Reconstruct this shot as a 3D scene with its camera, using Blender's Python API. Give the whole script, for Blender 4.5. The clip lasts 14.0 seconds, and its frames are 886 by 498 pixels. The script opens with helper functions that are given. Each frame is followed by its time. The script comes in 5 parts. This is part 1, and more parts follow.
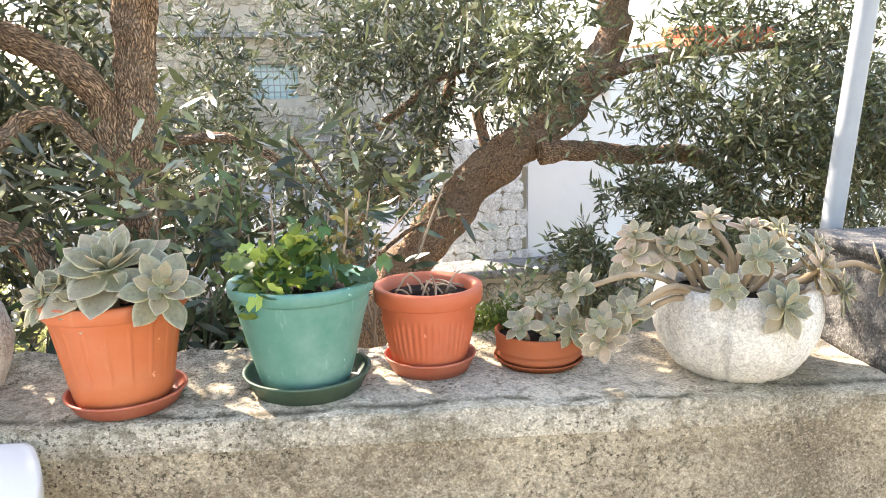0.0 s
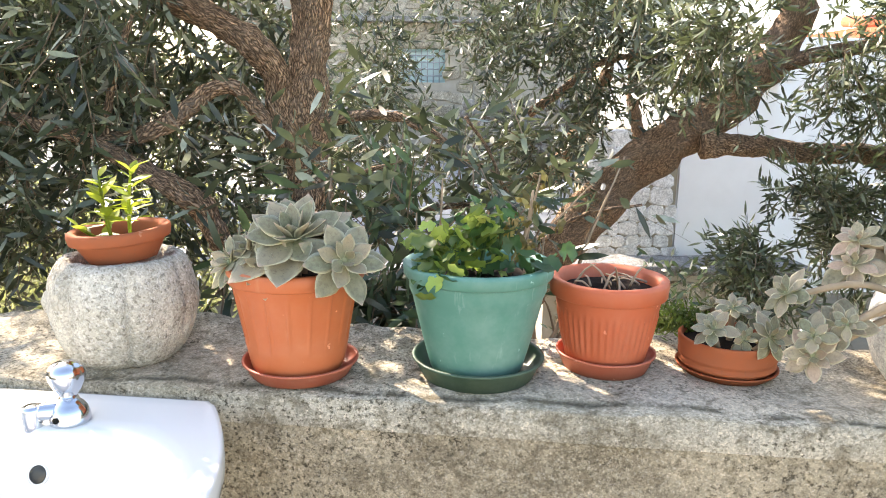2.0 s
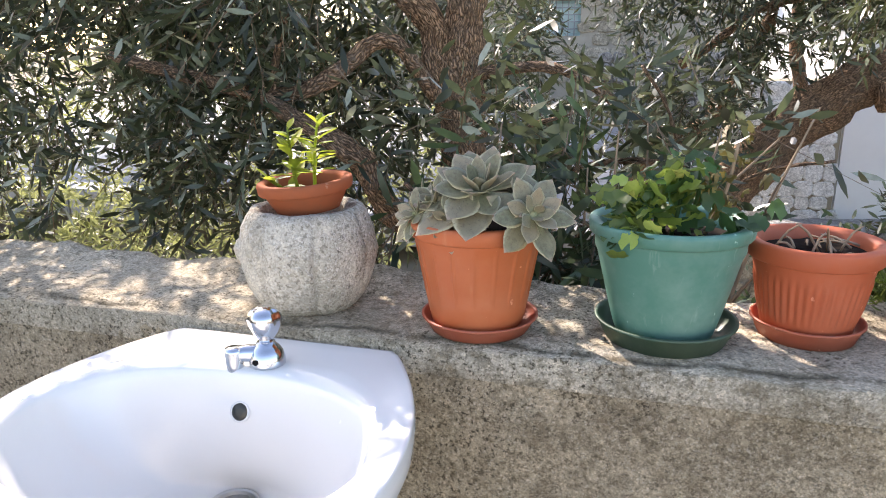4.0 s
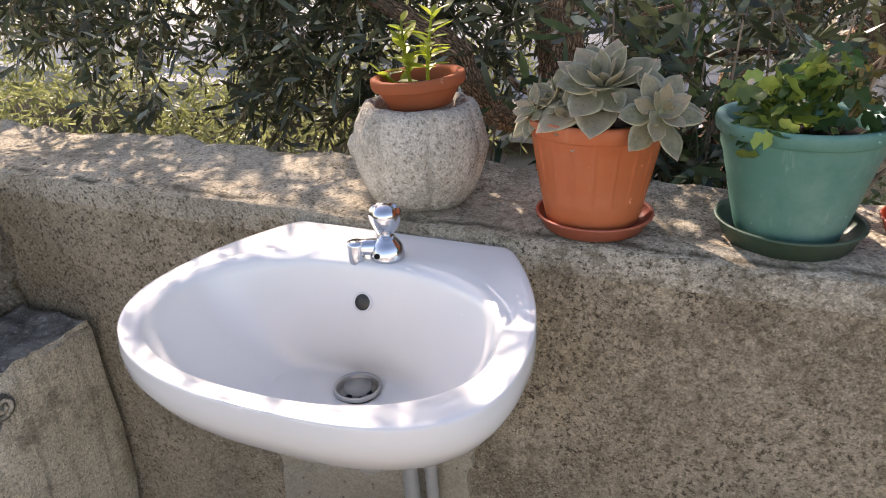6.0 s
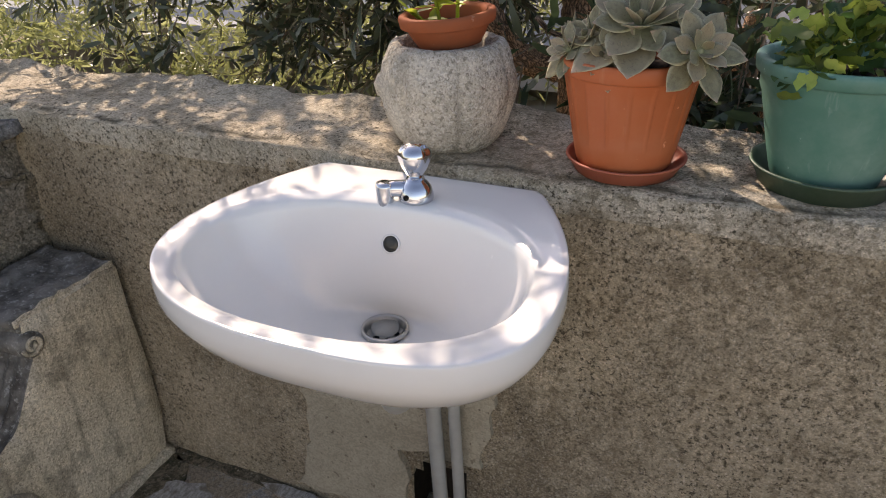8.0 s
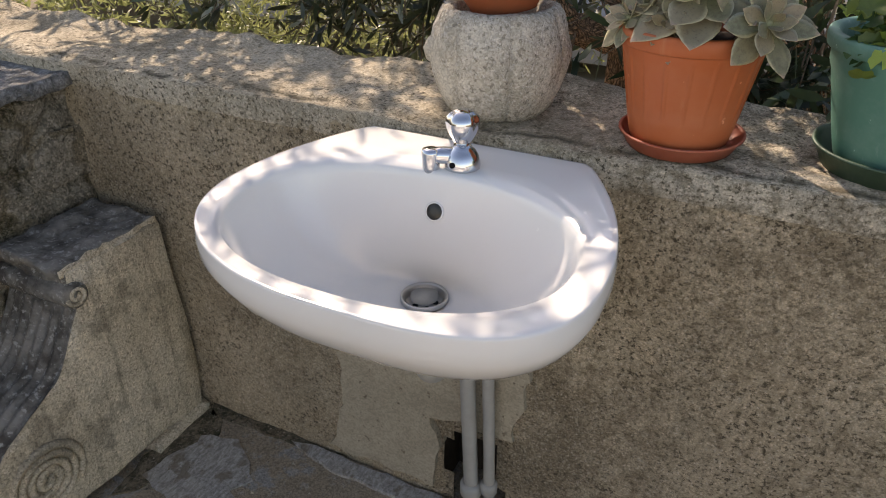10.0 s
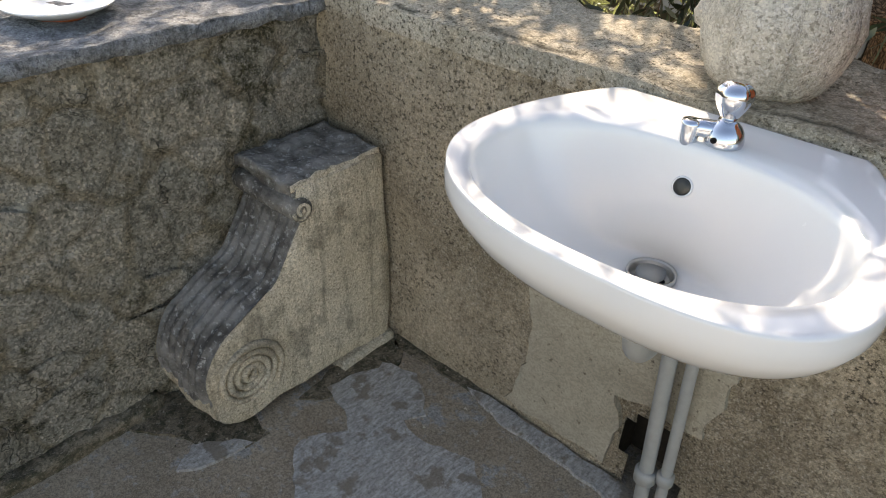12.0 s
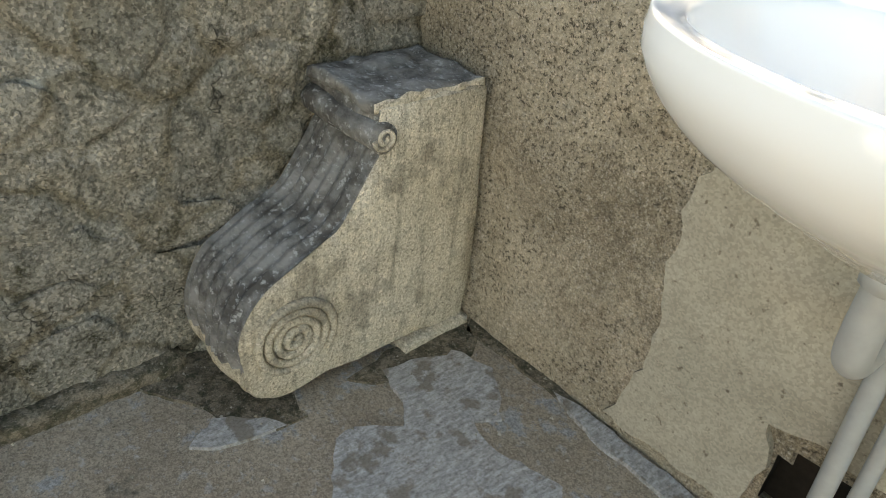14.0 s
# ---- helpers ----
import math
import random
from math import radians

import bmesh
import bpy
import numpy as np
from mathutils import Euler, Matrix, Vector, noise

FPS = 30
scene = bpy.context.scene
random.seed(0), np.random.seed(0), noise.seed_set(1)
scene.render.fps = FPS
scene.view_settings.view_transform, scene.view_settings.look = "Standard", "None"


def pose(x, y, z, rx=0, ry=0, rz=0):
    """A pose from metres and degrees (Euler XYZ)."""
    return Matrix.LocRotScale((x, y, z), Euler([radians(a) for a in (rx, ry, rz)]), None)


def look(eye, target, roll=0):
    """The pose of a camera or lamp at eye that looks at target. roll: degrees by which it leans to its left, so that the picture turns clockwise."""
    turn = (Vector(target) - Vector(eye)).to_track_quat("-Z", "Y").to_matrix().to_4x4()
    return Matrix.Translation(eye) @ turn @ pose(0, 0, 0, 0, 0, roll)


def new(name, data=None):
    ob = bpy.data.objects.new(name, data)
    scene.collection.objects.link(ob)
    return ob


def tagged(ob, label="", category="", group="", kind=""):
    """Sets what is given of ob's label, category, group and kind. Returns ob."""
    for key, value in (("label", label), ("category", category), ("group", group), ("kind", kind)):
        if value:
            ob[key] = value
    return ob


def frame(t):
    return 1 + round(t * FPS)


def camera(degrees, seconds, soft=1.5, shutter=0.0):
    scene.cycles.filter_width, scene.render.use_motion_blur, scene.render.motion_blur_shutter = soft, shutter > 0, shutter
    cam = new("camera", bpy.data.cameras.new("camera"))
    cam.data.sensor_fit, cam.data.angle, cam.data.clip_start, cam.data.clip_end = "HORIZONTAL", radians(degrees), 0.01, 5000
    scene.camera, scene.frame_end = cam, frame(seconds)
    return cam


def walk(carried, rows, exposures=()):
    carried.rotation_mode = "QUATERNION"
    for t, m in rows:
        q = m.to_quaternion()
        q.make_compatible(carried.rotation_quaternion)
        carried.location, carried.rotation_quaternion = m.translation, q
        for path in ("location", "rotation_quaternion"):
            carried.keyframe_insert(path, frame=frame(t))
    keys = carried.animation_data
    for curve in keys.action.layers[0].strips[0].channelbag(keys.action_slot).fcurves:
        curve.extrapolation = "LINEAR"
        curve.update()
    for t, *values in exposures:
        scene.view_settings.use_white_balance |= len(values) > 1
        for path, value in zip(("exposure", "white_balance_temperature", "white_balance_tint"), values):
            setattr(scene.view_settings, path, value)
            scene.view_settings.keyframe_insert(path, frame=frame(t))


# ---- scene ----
cam = camera(63.3, 14.0, 1.0)
PATH = [
    (0, (0.134, 0.154, 1.21), (0.276, 2.11, 0.82), -1.1),
    (0.5, (0.118, 0.165, 1.209), (0.155, 2.126, 0.814), -0.6),
    (1, (0.104, 0.175, 1.204), (0.078, 2.134, 0.801), 0.0),
    (1.5, (0.081, 0.192, 1.202), (-0.006, 2.153, 0.814), 0.8),
    (2, (0.06, 0.207, 1.196), (-0.159, 2.149, 0.774), 0.7),
    (2.5, (0.036, 0.216, 1.191), (-0.305, 2.134, 0.736), 0.9),
    (3, (0.015, 0.22, 1.187), (-0.417, 2.111, 0.701), 0.8),
    (3.5, (-0.006, 0.221, 1.187), (-0.51, 2.088, 0.679), -0.1),
    (4, (-0.026, 0.217, 1.185), (-0.577, 2.064, 0.649), -0.5),
    (4.2, (-0.04, 0.215, 1.181), (-0.632, 2.038, 0.609), -1.0),
    (6.5, (-0.088, 0.186, 1.196), (-0.801, 1.849, 0.343), -1.8),
    (7, (-0.095, 0.183, 1.186), (-0.812, 1.824, 0.296), -1.7),
    (9.3, (-0.118, 0.191, 1.179), (-0.837, 1.776, 0.194), -1.1),
    (9.5, (-0.118, 0.193, 1.177), (-0.851, 1.766, 0.182), -1.0),
    (10, (-0.127, 0.19, 1.174), (-0.907, 1.732, 0.167), -0.4),
    (10.5, (-0.141, 0.181, 1.171), (-0.987, 1.676, 0.147), 0.2),
    (11, (-0.16, 0.175, 1.172), (-1.092, 1.601, 0.125), 0.4),
    (11.5, (-0.182, 0.164, 1.168), (-1.209, 1.509, 0.102), 1.2),
    (12, (-0.215, 0.152, 1.159), (-1.323, 1.397, 0.054), 1.7),
    (12.5, (-0.258, 0.149, 1.143), (-1.422, 1.311, 0.005), 1.5),
    (13, (-0.311, 0.15, 1.103), (-1.449, 1.328, -0.045), 3.9),
    (13.5, (-0.382, 0.184, 1.011), (-1.534, 1.378, -0.107), 6.1),
    (14, (-0.419, 0.234, 0.908), (-1.622, 1.411, -0.172), 6.3),
]
EXPOSURES = [(0.0, 2.48, 7900, 16), (1.5, 2.42, 7900, 14), (3.0, 1.9, 7400, 19), (4.2, 1.7, 7300, 20), (6.5, 1.07, 7900, 24), (9.5, 0.84, 8300, 21), (11.0, 0.95, 8200, 19), (12.0, 1.29, 8000, 15), (13.0, 1.72, 8400, 12), (14.0, 1.93, 8800, 10)]
walk(cam, [(t, look(eye, target, roll)) for t, eye, target, roll in PATH], EXPOSURES)

# ---- light ----
SUN_FROM = Vector((-0.55, 0.58, 0.60)).normalized()
world = bpy.data.worlds.new("sky")
scene.world = world
world.use_nodes = True
sky = world.node_tree.nodes.new("ShaderNodeTexSky")
sky.sky_type, sky.sun_disc = "NISHITA", False
sky.sun_elevation = math.asin(SUN_FROM.z)
sky.sun_rotation = math.atan2(SUN_FROM.x, SUN_FROM.y)
background = world.node_tree.nodes["Background"]
background.inputs["Strength"].default_value = 0.15
world.node_tree.links.new(sky.outputs["Color"], background.inputs["Color"])
sun_data = bpy.data.lights.new("sun", "SUN")
sun_data.energy, sun_data.angle, sun_data.color = 4.0, radians(0.5), (1.0, 0.97, 0.92)
new("sun", sun_data).matrix_world = look(SUN_FROM * 20, (0, 0, 0))


# ---- materials ----
class Mat:
    """A small node-tree writer round one Principled shader."""

    def __init__(self, name, rough=0.8, metal=0.0):
        self.m = bpy.data.materials.new(name)
        self.m.use_nodes = True
        self.t = self.m.node_tree
        self.p = self.t.nodes["Principled BSDF"]
        self.p.inputs["Roughness"].default_value = rough
        self.p.inputs["Metallic"].default_value = metal
        if rough > 0.7:
            self.p.inputs["Specular IOR Level"].default_value = 0.15
        self.where = self.t.nodes.new("ShaderNodeTexCoord").outputs["Object"]

    def node(self, kind, **values):
        n = self.t.nodes.new(kind)
        for key, value in values.items():
            n.inputs[key.replace("_", " ")].default_value = value
        return n

    def link(self, a, b):
        self.t.links.new(a, b)

    def world_place(self):
        self.where = self.t.nodes.new("ShaderNodeNewGeometry").outputs["Position"]
        return self

    def stretch(self, sx, sy, sz):
        n = self.node("ShaderNodeMapping")
        n.inputs["Scale"].default_value = (sx, sy, sz)
        self.link(self.where, n.inputs["Vector"])
        return n.outputs["Vector"]

    def noise(self, scale, detail=4, rough=0.6, at=None):
        n = self.node("ShaderNodeTexNoise", Scale=scale, Detail=detail, Roughness=rough)
        self.link(at or self.where, n.inputs["Vector"])
        return n.outputs["Fac"]

    def cells(self, scale, feature="F1", at=None, out="Distance"):
        n = self.node("ShaderNodeTexVoronoi", Scale=scale)
        n.feature = feature
        self.link(at or self.where, n.inputs["Vector"])
        return n.outputs[out]

    def ramp(self, fac, *stops):
        n = self.node("ShaderNodeValToRGB")
        e = n.color_ramp.elements
        while len(e) < len(stops):
            e.new(0.5)
        for k, (at, c) in enumerate(stops):
            e[k].position = at
            e[k].color = (c, c, c, 1) if isinstance(c, (int, float)) else (*c, 1)
        self.link(fac, n.inputs["Fac"])
        return n.outputs["Color"]

    def mix(self, fac, a, b, kind="MIX"):
        n = self.node("ShaderNodeMix")
        n.data_type, n.blend_type = "RGBA", kind
        for value, socket in ((fac, n.inputs[0]), (a, n.inputs[6]), (b, n.inputs[7])):
            if isinstance(value, (int, float)):
                socket.default_value = value
            elif isinstance(value, tuple):
                socket.default_value = (*value, 1)
            else:
                self.link(value, socket)
        return n.outputs[2]

    def grains(self, base, scale, amount, low=0.22, high=1.45):
        """Each sand grain lighter or darker than its neighbours."""
        xyz = self.node("ShaderNodeSeparateColor")
        self.link(self.cells(scale, out="Color"), xyz.inputs[0])
        tone = self.ramp(xyz.outputs[0], (0.0, low), (0.28, low * 1.6), (0.5, 0.9), (0.8, 1.05), (1.0, high))
        return self.mix(amount, base, tone, "MULTIPLY")

    def island(self):
        return self.node("ShaderNodeNewGeometry").outputs["Random Per Island"]

    def random(self):
        return self.node("ShaderNodeObjectInfo").outputs["Random"]

    def color(self, c):
        if isinstance(c, tuple):
            self.p.inputs["Base Color"].default_value = (*c, 1)
        else:
            self.link(c, self.p.inputs["Base Color"])
        return self

    def rough(self, c):
        self.link(c, self.p.inputs["Roughness"])
        return self

    def bump(self, height, strength=0.5, distance=0.005):
        n = self.node("ShaderNodeBump", Strength=strength, Distance=distance)
        self.link(height, n.inputs["Height"])
        if self.p.inputs["Normal"].links:
            self.link(self.p.inputs["Normal"].links[0].from_socket, n.inputs["Normal"])
        self.link(n.outputs["Normal"], self.p.inputs["Normal"])
        return self

    def translucent(self, amount, color):
        mix, t = self.node("ShaderNodeMixShader"), self.node("ShaderNodeBsdfTranslucent")
        mix.inputs[0].default_value = amount
        self.link(color, t.inputs["Color"])
        self.link(self.p.outputs[0], mix.inputs[1])
        self.link(t.outputs[0], mix.inputs[2])
        self.link(mix.outputs[0], self.t.nodes["Material Output"].inputs["Surface"])
        return self


def render_cement(name, light, mid, dark, speck, seam=None):
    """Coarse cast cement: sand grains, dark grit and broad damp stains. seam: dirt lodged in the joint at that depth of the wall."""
    m = Mat(name, 0.92).world_place()
    base = m.mix(m.ramp(m.noise(2.0, 4, 0.6), (0.40, 0.0), (0.60, 1.0)), mid, light)
    stain = m.ramp(m.noise(2.3, 7, 0.74), (0.51, 0.0), (0.62, 0.70))
    base = m.mix(stain, base, dark)
    streak = m.ramp(m.noise(1.0, 5, 0.7, m.stretch(7, 7, 0.9)), (0.52, 0.0), (0.68, 0.45))
    base = m.mix(streak, base, dark)
    grit = m.noise(270, 4, 0.8)
    patchy = m.ramp(m.noise(2.4, 5, 0.65), (0.42, 0.2), (0.58, 1.0))
    base = m.mix(m.mix(1.0, m.ramp(grit, (0.48, 0.0), (0.60, speck)), patchy, "MULTIPLY"), base, (0.035, 0.028, 0.02))
    base = m.mix(m.ramp(m.noise(230, 2, 0.5), (0.57, 0.0), (0.64, 0.4)), base, (0.70, 0.62, 0.49))
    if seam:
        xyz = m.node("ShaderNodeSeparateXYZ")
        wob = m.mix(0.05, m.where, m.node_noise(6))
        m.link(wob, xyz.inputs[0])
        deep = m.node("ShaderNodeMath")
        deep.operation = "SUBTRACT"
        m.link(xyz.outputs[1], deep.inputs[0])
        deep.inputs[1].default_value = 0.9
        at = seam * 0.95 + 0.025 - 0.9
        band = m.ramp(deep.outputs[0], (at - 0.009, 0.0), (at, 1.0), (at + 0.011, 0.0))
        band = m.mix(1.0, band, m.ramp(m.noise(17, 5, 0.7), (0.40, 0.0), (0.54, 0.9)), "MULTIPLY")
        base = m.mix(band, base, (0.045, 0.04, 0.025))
    base = m.mix(m.ramp(m.noise(75, 3, 0.7), (0.52, 0.0), (0.64, 0.55)), base, dark)
    pit = m.noise(150, 4, 0.7)
    hollow = m.mix(1.0, m.ramp(pit, (0.56, 0.0), (0.61, 0.75)), m.ramp(m.noise(3.2, 5, 0.65), (0.45, 0.08), (0.56, 1.0)), "MULTIPLY")
    base = m.mix(hollow, base, (0.05, 0.04, 0.026))
    m.bump(m.ramp(pit, (0.54, 1.0), (0.62, 0.0)), 0.6, 0.004)
    mottle = m.mix(1.0, m.ramp(m.noise(30, 6, 0.78), (0.50, 0.0), (0.60, 0.6)), m.ramp(m.noise(1.5, 3, 0.5), (0.46, 0.0), (0.56, 1.0)), "MULTIPLY")
    base = m.mix(mottle, base, dark)
    base = m.grains(base, 380, 0.5, 0.42, 1.5)
    m.color(base).bump(grit, 0.9, 0.004).bump(m.noise(38, 4), 0.6, 0.008)
    return m.m


def masonry(name, a, b, c, scale=26, depth=0.012, dirt=0.6, moss=0.0):
    """Weathered limestone, mottled with lichen and small cracks."""
    m = Mat(name, 0.93).world_place()
    base = m.mix(m.ramp(m.noise(scale * 0.16, 5, 0.65), (0.40, 0.0), (0.60, 1.0)), a, b)
    base = m.mix(m.ramp(m.noise(scale * 0.45, 6, 0.72), (0.48, 0.0), (0.60, 0.85)), base, c)
    base = m.mix(m.ramp(m.noise(scale * 4.0, 6, 0.8), (0.50, 0.0), (0.60, 0.5)), base, tuple(v * 0.4 for v in c))
    pits = m.noise(scale * 1.4, 6, 0.72)
    base = m.mix(m.ramp(pits, (0.36, dirt), (0.43, 0.0)), base, tuple(v * 0.28 for v in c))
    base = m.mix(m.ramp(pits, (0.55, 0.0), (0.66, 0.7)), base, tuple(min(0.8, v * 1.35) for v in b))
    crack = m.cells(scale * 0.42, "DISTANCE_TO_EDGE", m.mix(0.16, m.where, m.node_noise(13)))
    crack = m.mix(1.0, m.ramp(crack, (0.0, 1.0), (0.035, 0.0)), m.ramp(m.noise(scale * 0.3, 3), (0.56, 0.0), (0.63, 0.8)), "MULTIPLY")
    base = m.mix(crack, base, tuple(v * 0.22 for v in c))
    if moss:
        base = m.mix(m.ramp(m.noise(scale * 0.22, 6, 0.7), (0.50, 0.0), (0.60, moss)), base, (0.16, 0.15, 0.06))
    knobs = m.cells(scale * 1.6, "SMOOTH_F1", m.mix(0.05, m.where, m.node_noise(30)))
    base = m.mix(m.ramp(knobs, (0.45, 0.0), (0.8, 0.4)), base, tuple(v * 0.35 for v in c))
    base = m.grains(base, scale * 12, 0.35)
    m.color(base).bump(pits, 0.6, depth).bump(m.ramp(knobs, (0.1, 1.0), (0.8, 0.0)), 0.35, depth).bump(m.noise(scale * 0.5, 6, 0.7), 0.9, depth * 2)
    return m.m


def node_noise(self, scale):
    n = self.node("ShaderNodeTexNoise", Scale=scale, Detail=3)
    self.link(self.where, n.inputs["Vector"])
    return n.outputs["Color"]


Mat.node_noise = node_noise

CEMENT = render_cement("rough_cement", (0.59, 0.485, 0.335), (0.46, 0.375, 0.255), (0.23, 0.18, 0.115), 0.5)
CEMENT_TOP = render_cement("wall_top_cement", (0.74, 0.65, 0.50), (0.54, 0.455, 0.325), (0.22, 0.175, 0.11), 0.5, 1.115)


def rubble_wall():
    """Grey stones in tan mortar: chipped faces, hairline cracks, dark moss lodged in the joints."""
    m = Mat("lime_plastered_rubble", 0.93).world_place()
    bent = m.mix(0.14, m.where, m.node_noise(7))
    edge = m.cells(7.5, "DISTANCE_TO_EDGE", bent)
    rgb = m.node("ShaderNodeSeparateColor")
    m.link(m.cells(7.5, "F1", bent, "Color"), rgb.inputs[0])
    stone = m.ramp(rgb.outputs[0], (0.0, (0.42, 0.37, 0.275)), (0.5, (0.54, 0.48, 0.37)), (0.8, (0.56, 0.475, 0.34)), (1.0, (0.68, 0.61, 0.48)))
    chips = m.noise(42, 7, 0.75)
    stone = m.mix(m.ramp(chips, (0.39, 0.70), (0.47, 0.0)), stone, (0.19, 0.165, 0.12))
    stone = m.mix(m.ramp(chips, (0.55, 0.0), (0.64, 0.6)), stone, (0.70, 0.64, 0.54))
    mortar = m.mix(m.ramp(m.noise(18, 6, 0.7), (0.42, 0.0), (0.60, 1.0)), (0.46, 0.385, 0.27), (0.31, 0.255, 0.165))
    base = m.mix(m.ramp(edge, (0.02, 0.0), (0.09, 1.0)), mortar, stone)
    where = m.noise(6, 6, 0.7)
    moss = m.mix(1.0, m.ramp(where, (0.53, 0.0), (0.61, 1.0)), m.ramp(m.noise(85, 5, 0.75), (0.42, 0.15), (0.55, 0.95)), "MULTIPLY")
    base = m.mix(moss, base, (0.085, 0.075, 0.035))
    crack = m.cells(13, "DISTANCE_TO_EDGE", m.mix(0.12, m.where, m.node_noise(16)))
    crack = m.mix(1.0, m.ramp(crack, (0.0, 1.0), (0.03, 0.0)), m.ramp(m.noise(9, 3), (0.56, 0.0), (0.62, 0.9)), "MULTIPLY")
    base = m.mix(crack, base, (0.04, 0.034, 0.022))
    flake = m.noise(150, 5, 0.75)
    base = m.mix(m.ramp(flake, (0.56, 0.0), (0.62, 0.65)), base, (0.13, 0.108, 0.07))
    base = m.mix(m.ramp(flake, (0.36, 0.5), (0.42, 0.0)), base, (0.74, 0.68, 0.57))
    base = m.grains(base, 230, 0.62, 0.32, 1.6)
    m.color(base).bump(chips, 1.0, 0.024).bump(m.ramp(edge, (0.0, 0.0), (0.09, 1.0)), 0.5, 0.012).bump(m.noise(120, 5, 0.7), 0.9, 0.009)
    return m.m


RUBBLE = rubble_wall()
RUBBLE_STONE = masonry("weathered_limestone", (0.33, 0.28, 0.205), (0.46, 0.41, 0.32), (0.22, 0.185, 0.13), 30, 0.008)
LEDGE = masonry("blue_grey_ledge", (0.23, 0.228, 0.22), (0.33, 0.33, 0.32), (0.15, 0.145, 0.13), 30, 0.012, 0.5)


def smooth_plaster():
    m = Mat("smooth_plaster", 0.85).world_place()
    base = m.mix(m.ramp(m.noise(5, 5), (0.35, 0.0), (0.65, 1.0)), (0.34, 0.295, 0.215), (0.44, 0.385, 0.285))
    base = m.mix(m.ramp(m.noise(60, 4), (0.62, 0.0), (0.70, 0.8)), base, (0.12, 0.09, 0.06))
    base = m.grains(base, 300, 0.25)
    m.color(base).bump(m.noise(25, 5), 0.35, 0.004)
    return m.m


def floor_cement():
    m = Mat("worn_brown_floor", 0.8).world_place()
    base = m.mix(m.ramp(m.noise(3.5, 6, 0.65), (0.35, 0.0), (0.65, 1.0)), (0.32, 0.248, 0.168), (0.44, 0.36, 0.26))
    base = m.mix(m.ramp(m.noise(7, 8, 0.75), (0.57, 0.0), (0.61, 0.9)), base, (0.36, 0.35, 0.32))
    base = m.mix(m.ramp(m.noise(45, 5, 0.7), (0.56, 0.0), (0.64, 0.8)), base, (0.42, 0.38, 0.32))
    base = m.mix(m.ramp(m.noise(160, 4, 0.8), (0.46, 0.0), (0.62, 0.5)), base, (0.10, 0.08, 0.055))
    base = m.mix(m.ramp(m.noise(4.5, 6, 0.75), (0.58, 0.0), (0.66, 0.75)), base, (0.07, 0.065, 0.045))
    base = m.grains(base, 420, 0.35)
    m.color(base).bump(m.noise(30, 6), 0.5, 0.005)
    m.rough(m.ramp(m.noise(6, 4), (0.3, 0.62), (0.7, 0.9)))
    return m.m


def floor_patch_grey():
    m = Mat("bare_grey_screed", 0.9).world_place()
    brushed = m.noise(1.0, 6, 0.7, m.stretch(130, 40, 40))
    base = m.mix(m.ramp(brushed, (0.35, 0.0), (0.65, 1.0)), (0.27, 0.25, 0.215), (0.52, 0.49, 0.44))
    base = m.mix(m.ramp(m.noise(16, 5), (0.55, 0.0), (0.60, 0.8)), base, (0.22, 0.18, 0.13))
    base = m.mix(m.ramp(m.noise(180, 4, 0.8), (0.48, 0.0), (0.62, 0.5)), base, (0.12, 0.10, 0.08))
    m.color(base).bump(brushed, 0.6, 0.005)
    return m.m


def corbel_stone():
    m = Mat("carved_limestone", 0.9).world_place()
    base = m.mix(m.ramp(m.noise(4, 6, 0.65), (0.36, 0.0), (0.66, 1.0)), (0.52, 0.435, 0.305), (0.72, 0.625, 0.465))
    streak = m.noise(1.0, 5, 0.7, m.stretch(45, 45, 3.5))
    base = m.mix(m.ramp(streak, (0.50, 0.0), (0.72, 0.6)), base, (0.17, 0.14, 0.095))
    base = m.mix(m.ramp(m.noise(170, 4), (0.54, 0.0), (0.62, 0.5)), base, (0.12, 0.10, 0.07))
    base = m.mix(m.ramp(m.noise(9, 5, 0.7), (0.52, 0.0), (0.62, 0.6)), base, (0.20, 0.17, 0.125))
    base = m.grains(base, 360, 0.5, 0.42, 1.45)
    m.color(base).bump(m.noise(110, 4, 0.7), 0.9, 0.005).bump(m.noise(18, 5), 0.7, 0.012)
    return m.m


def lichen_stone():
    m = Mat("dark_lichened_stone", 0.93).world_place()
    base = m.mix(m.ramp(m.noise(14, 6, 0.7), (0.40, 0.0), (0.60, 1.0)), (0.095, 0.085, 0.07), (0.27, 0.25, 0.215))
    base = m.mix(m.ramp(m.noise(75, 5, 0.7), (0.56, 0.0), (0.62, 0.85)), base, (0.40, 0.385, 0.34))
    m.color(base).bump(m.noise(60, 6, 0.7), 0.9, 0.008)
    return m.m


def concrete_pot(name, a, b, spots=0.75, lumps=0.9):
    m = Mat(name, 0.9).world_place()
    base = m.mix(m.ramp(m.noise(8, 6, 0.65), (0.36, 0.0), (0.64, 1.0)), a, b)
    base = m.mix(m.ramp(m.noise(130, 3, 0.6), (0.56, 0.0), (0.62, spots)), base, (0.17, 0.14, 0.105))
    base = m.mix(m.ramp(m.noise(160, 2), (0.57, 0.0), (0.62, spots * 0.8)), base, (0.72, 0.68, 0.60))
    base = m.mix(m.ramp(m.noise(6.5, 5, 0.6), (0.54, 0.0), (0.58, 0.6)), base, tuple(v * 1.12 for v in b))
    base = m.grains(base, 380, 0.3)
    m.color(base).bump(m.noise(100, 4, 0.7), lumps, 0.006).bump(m.noise(22, 5, 0.65), lumps, 0.016)
    return m.m


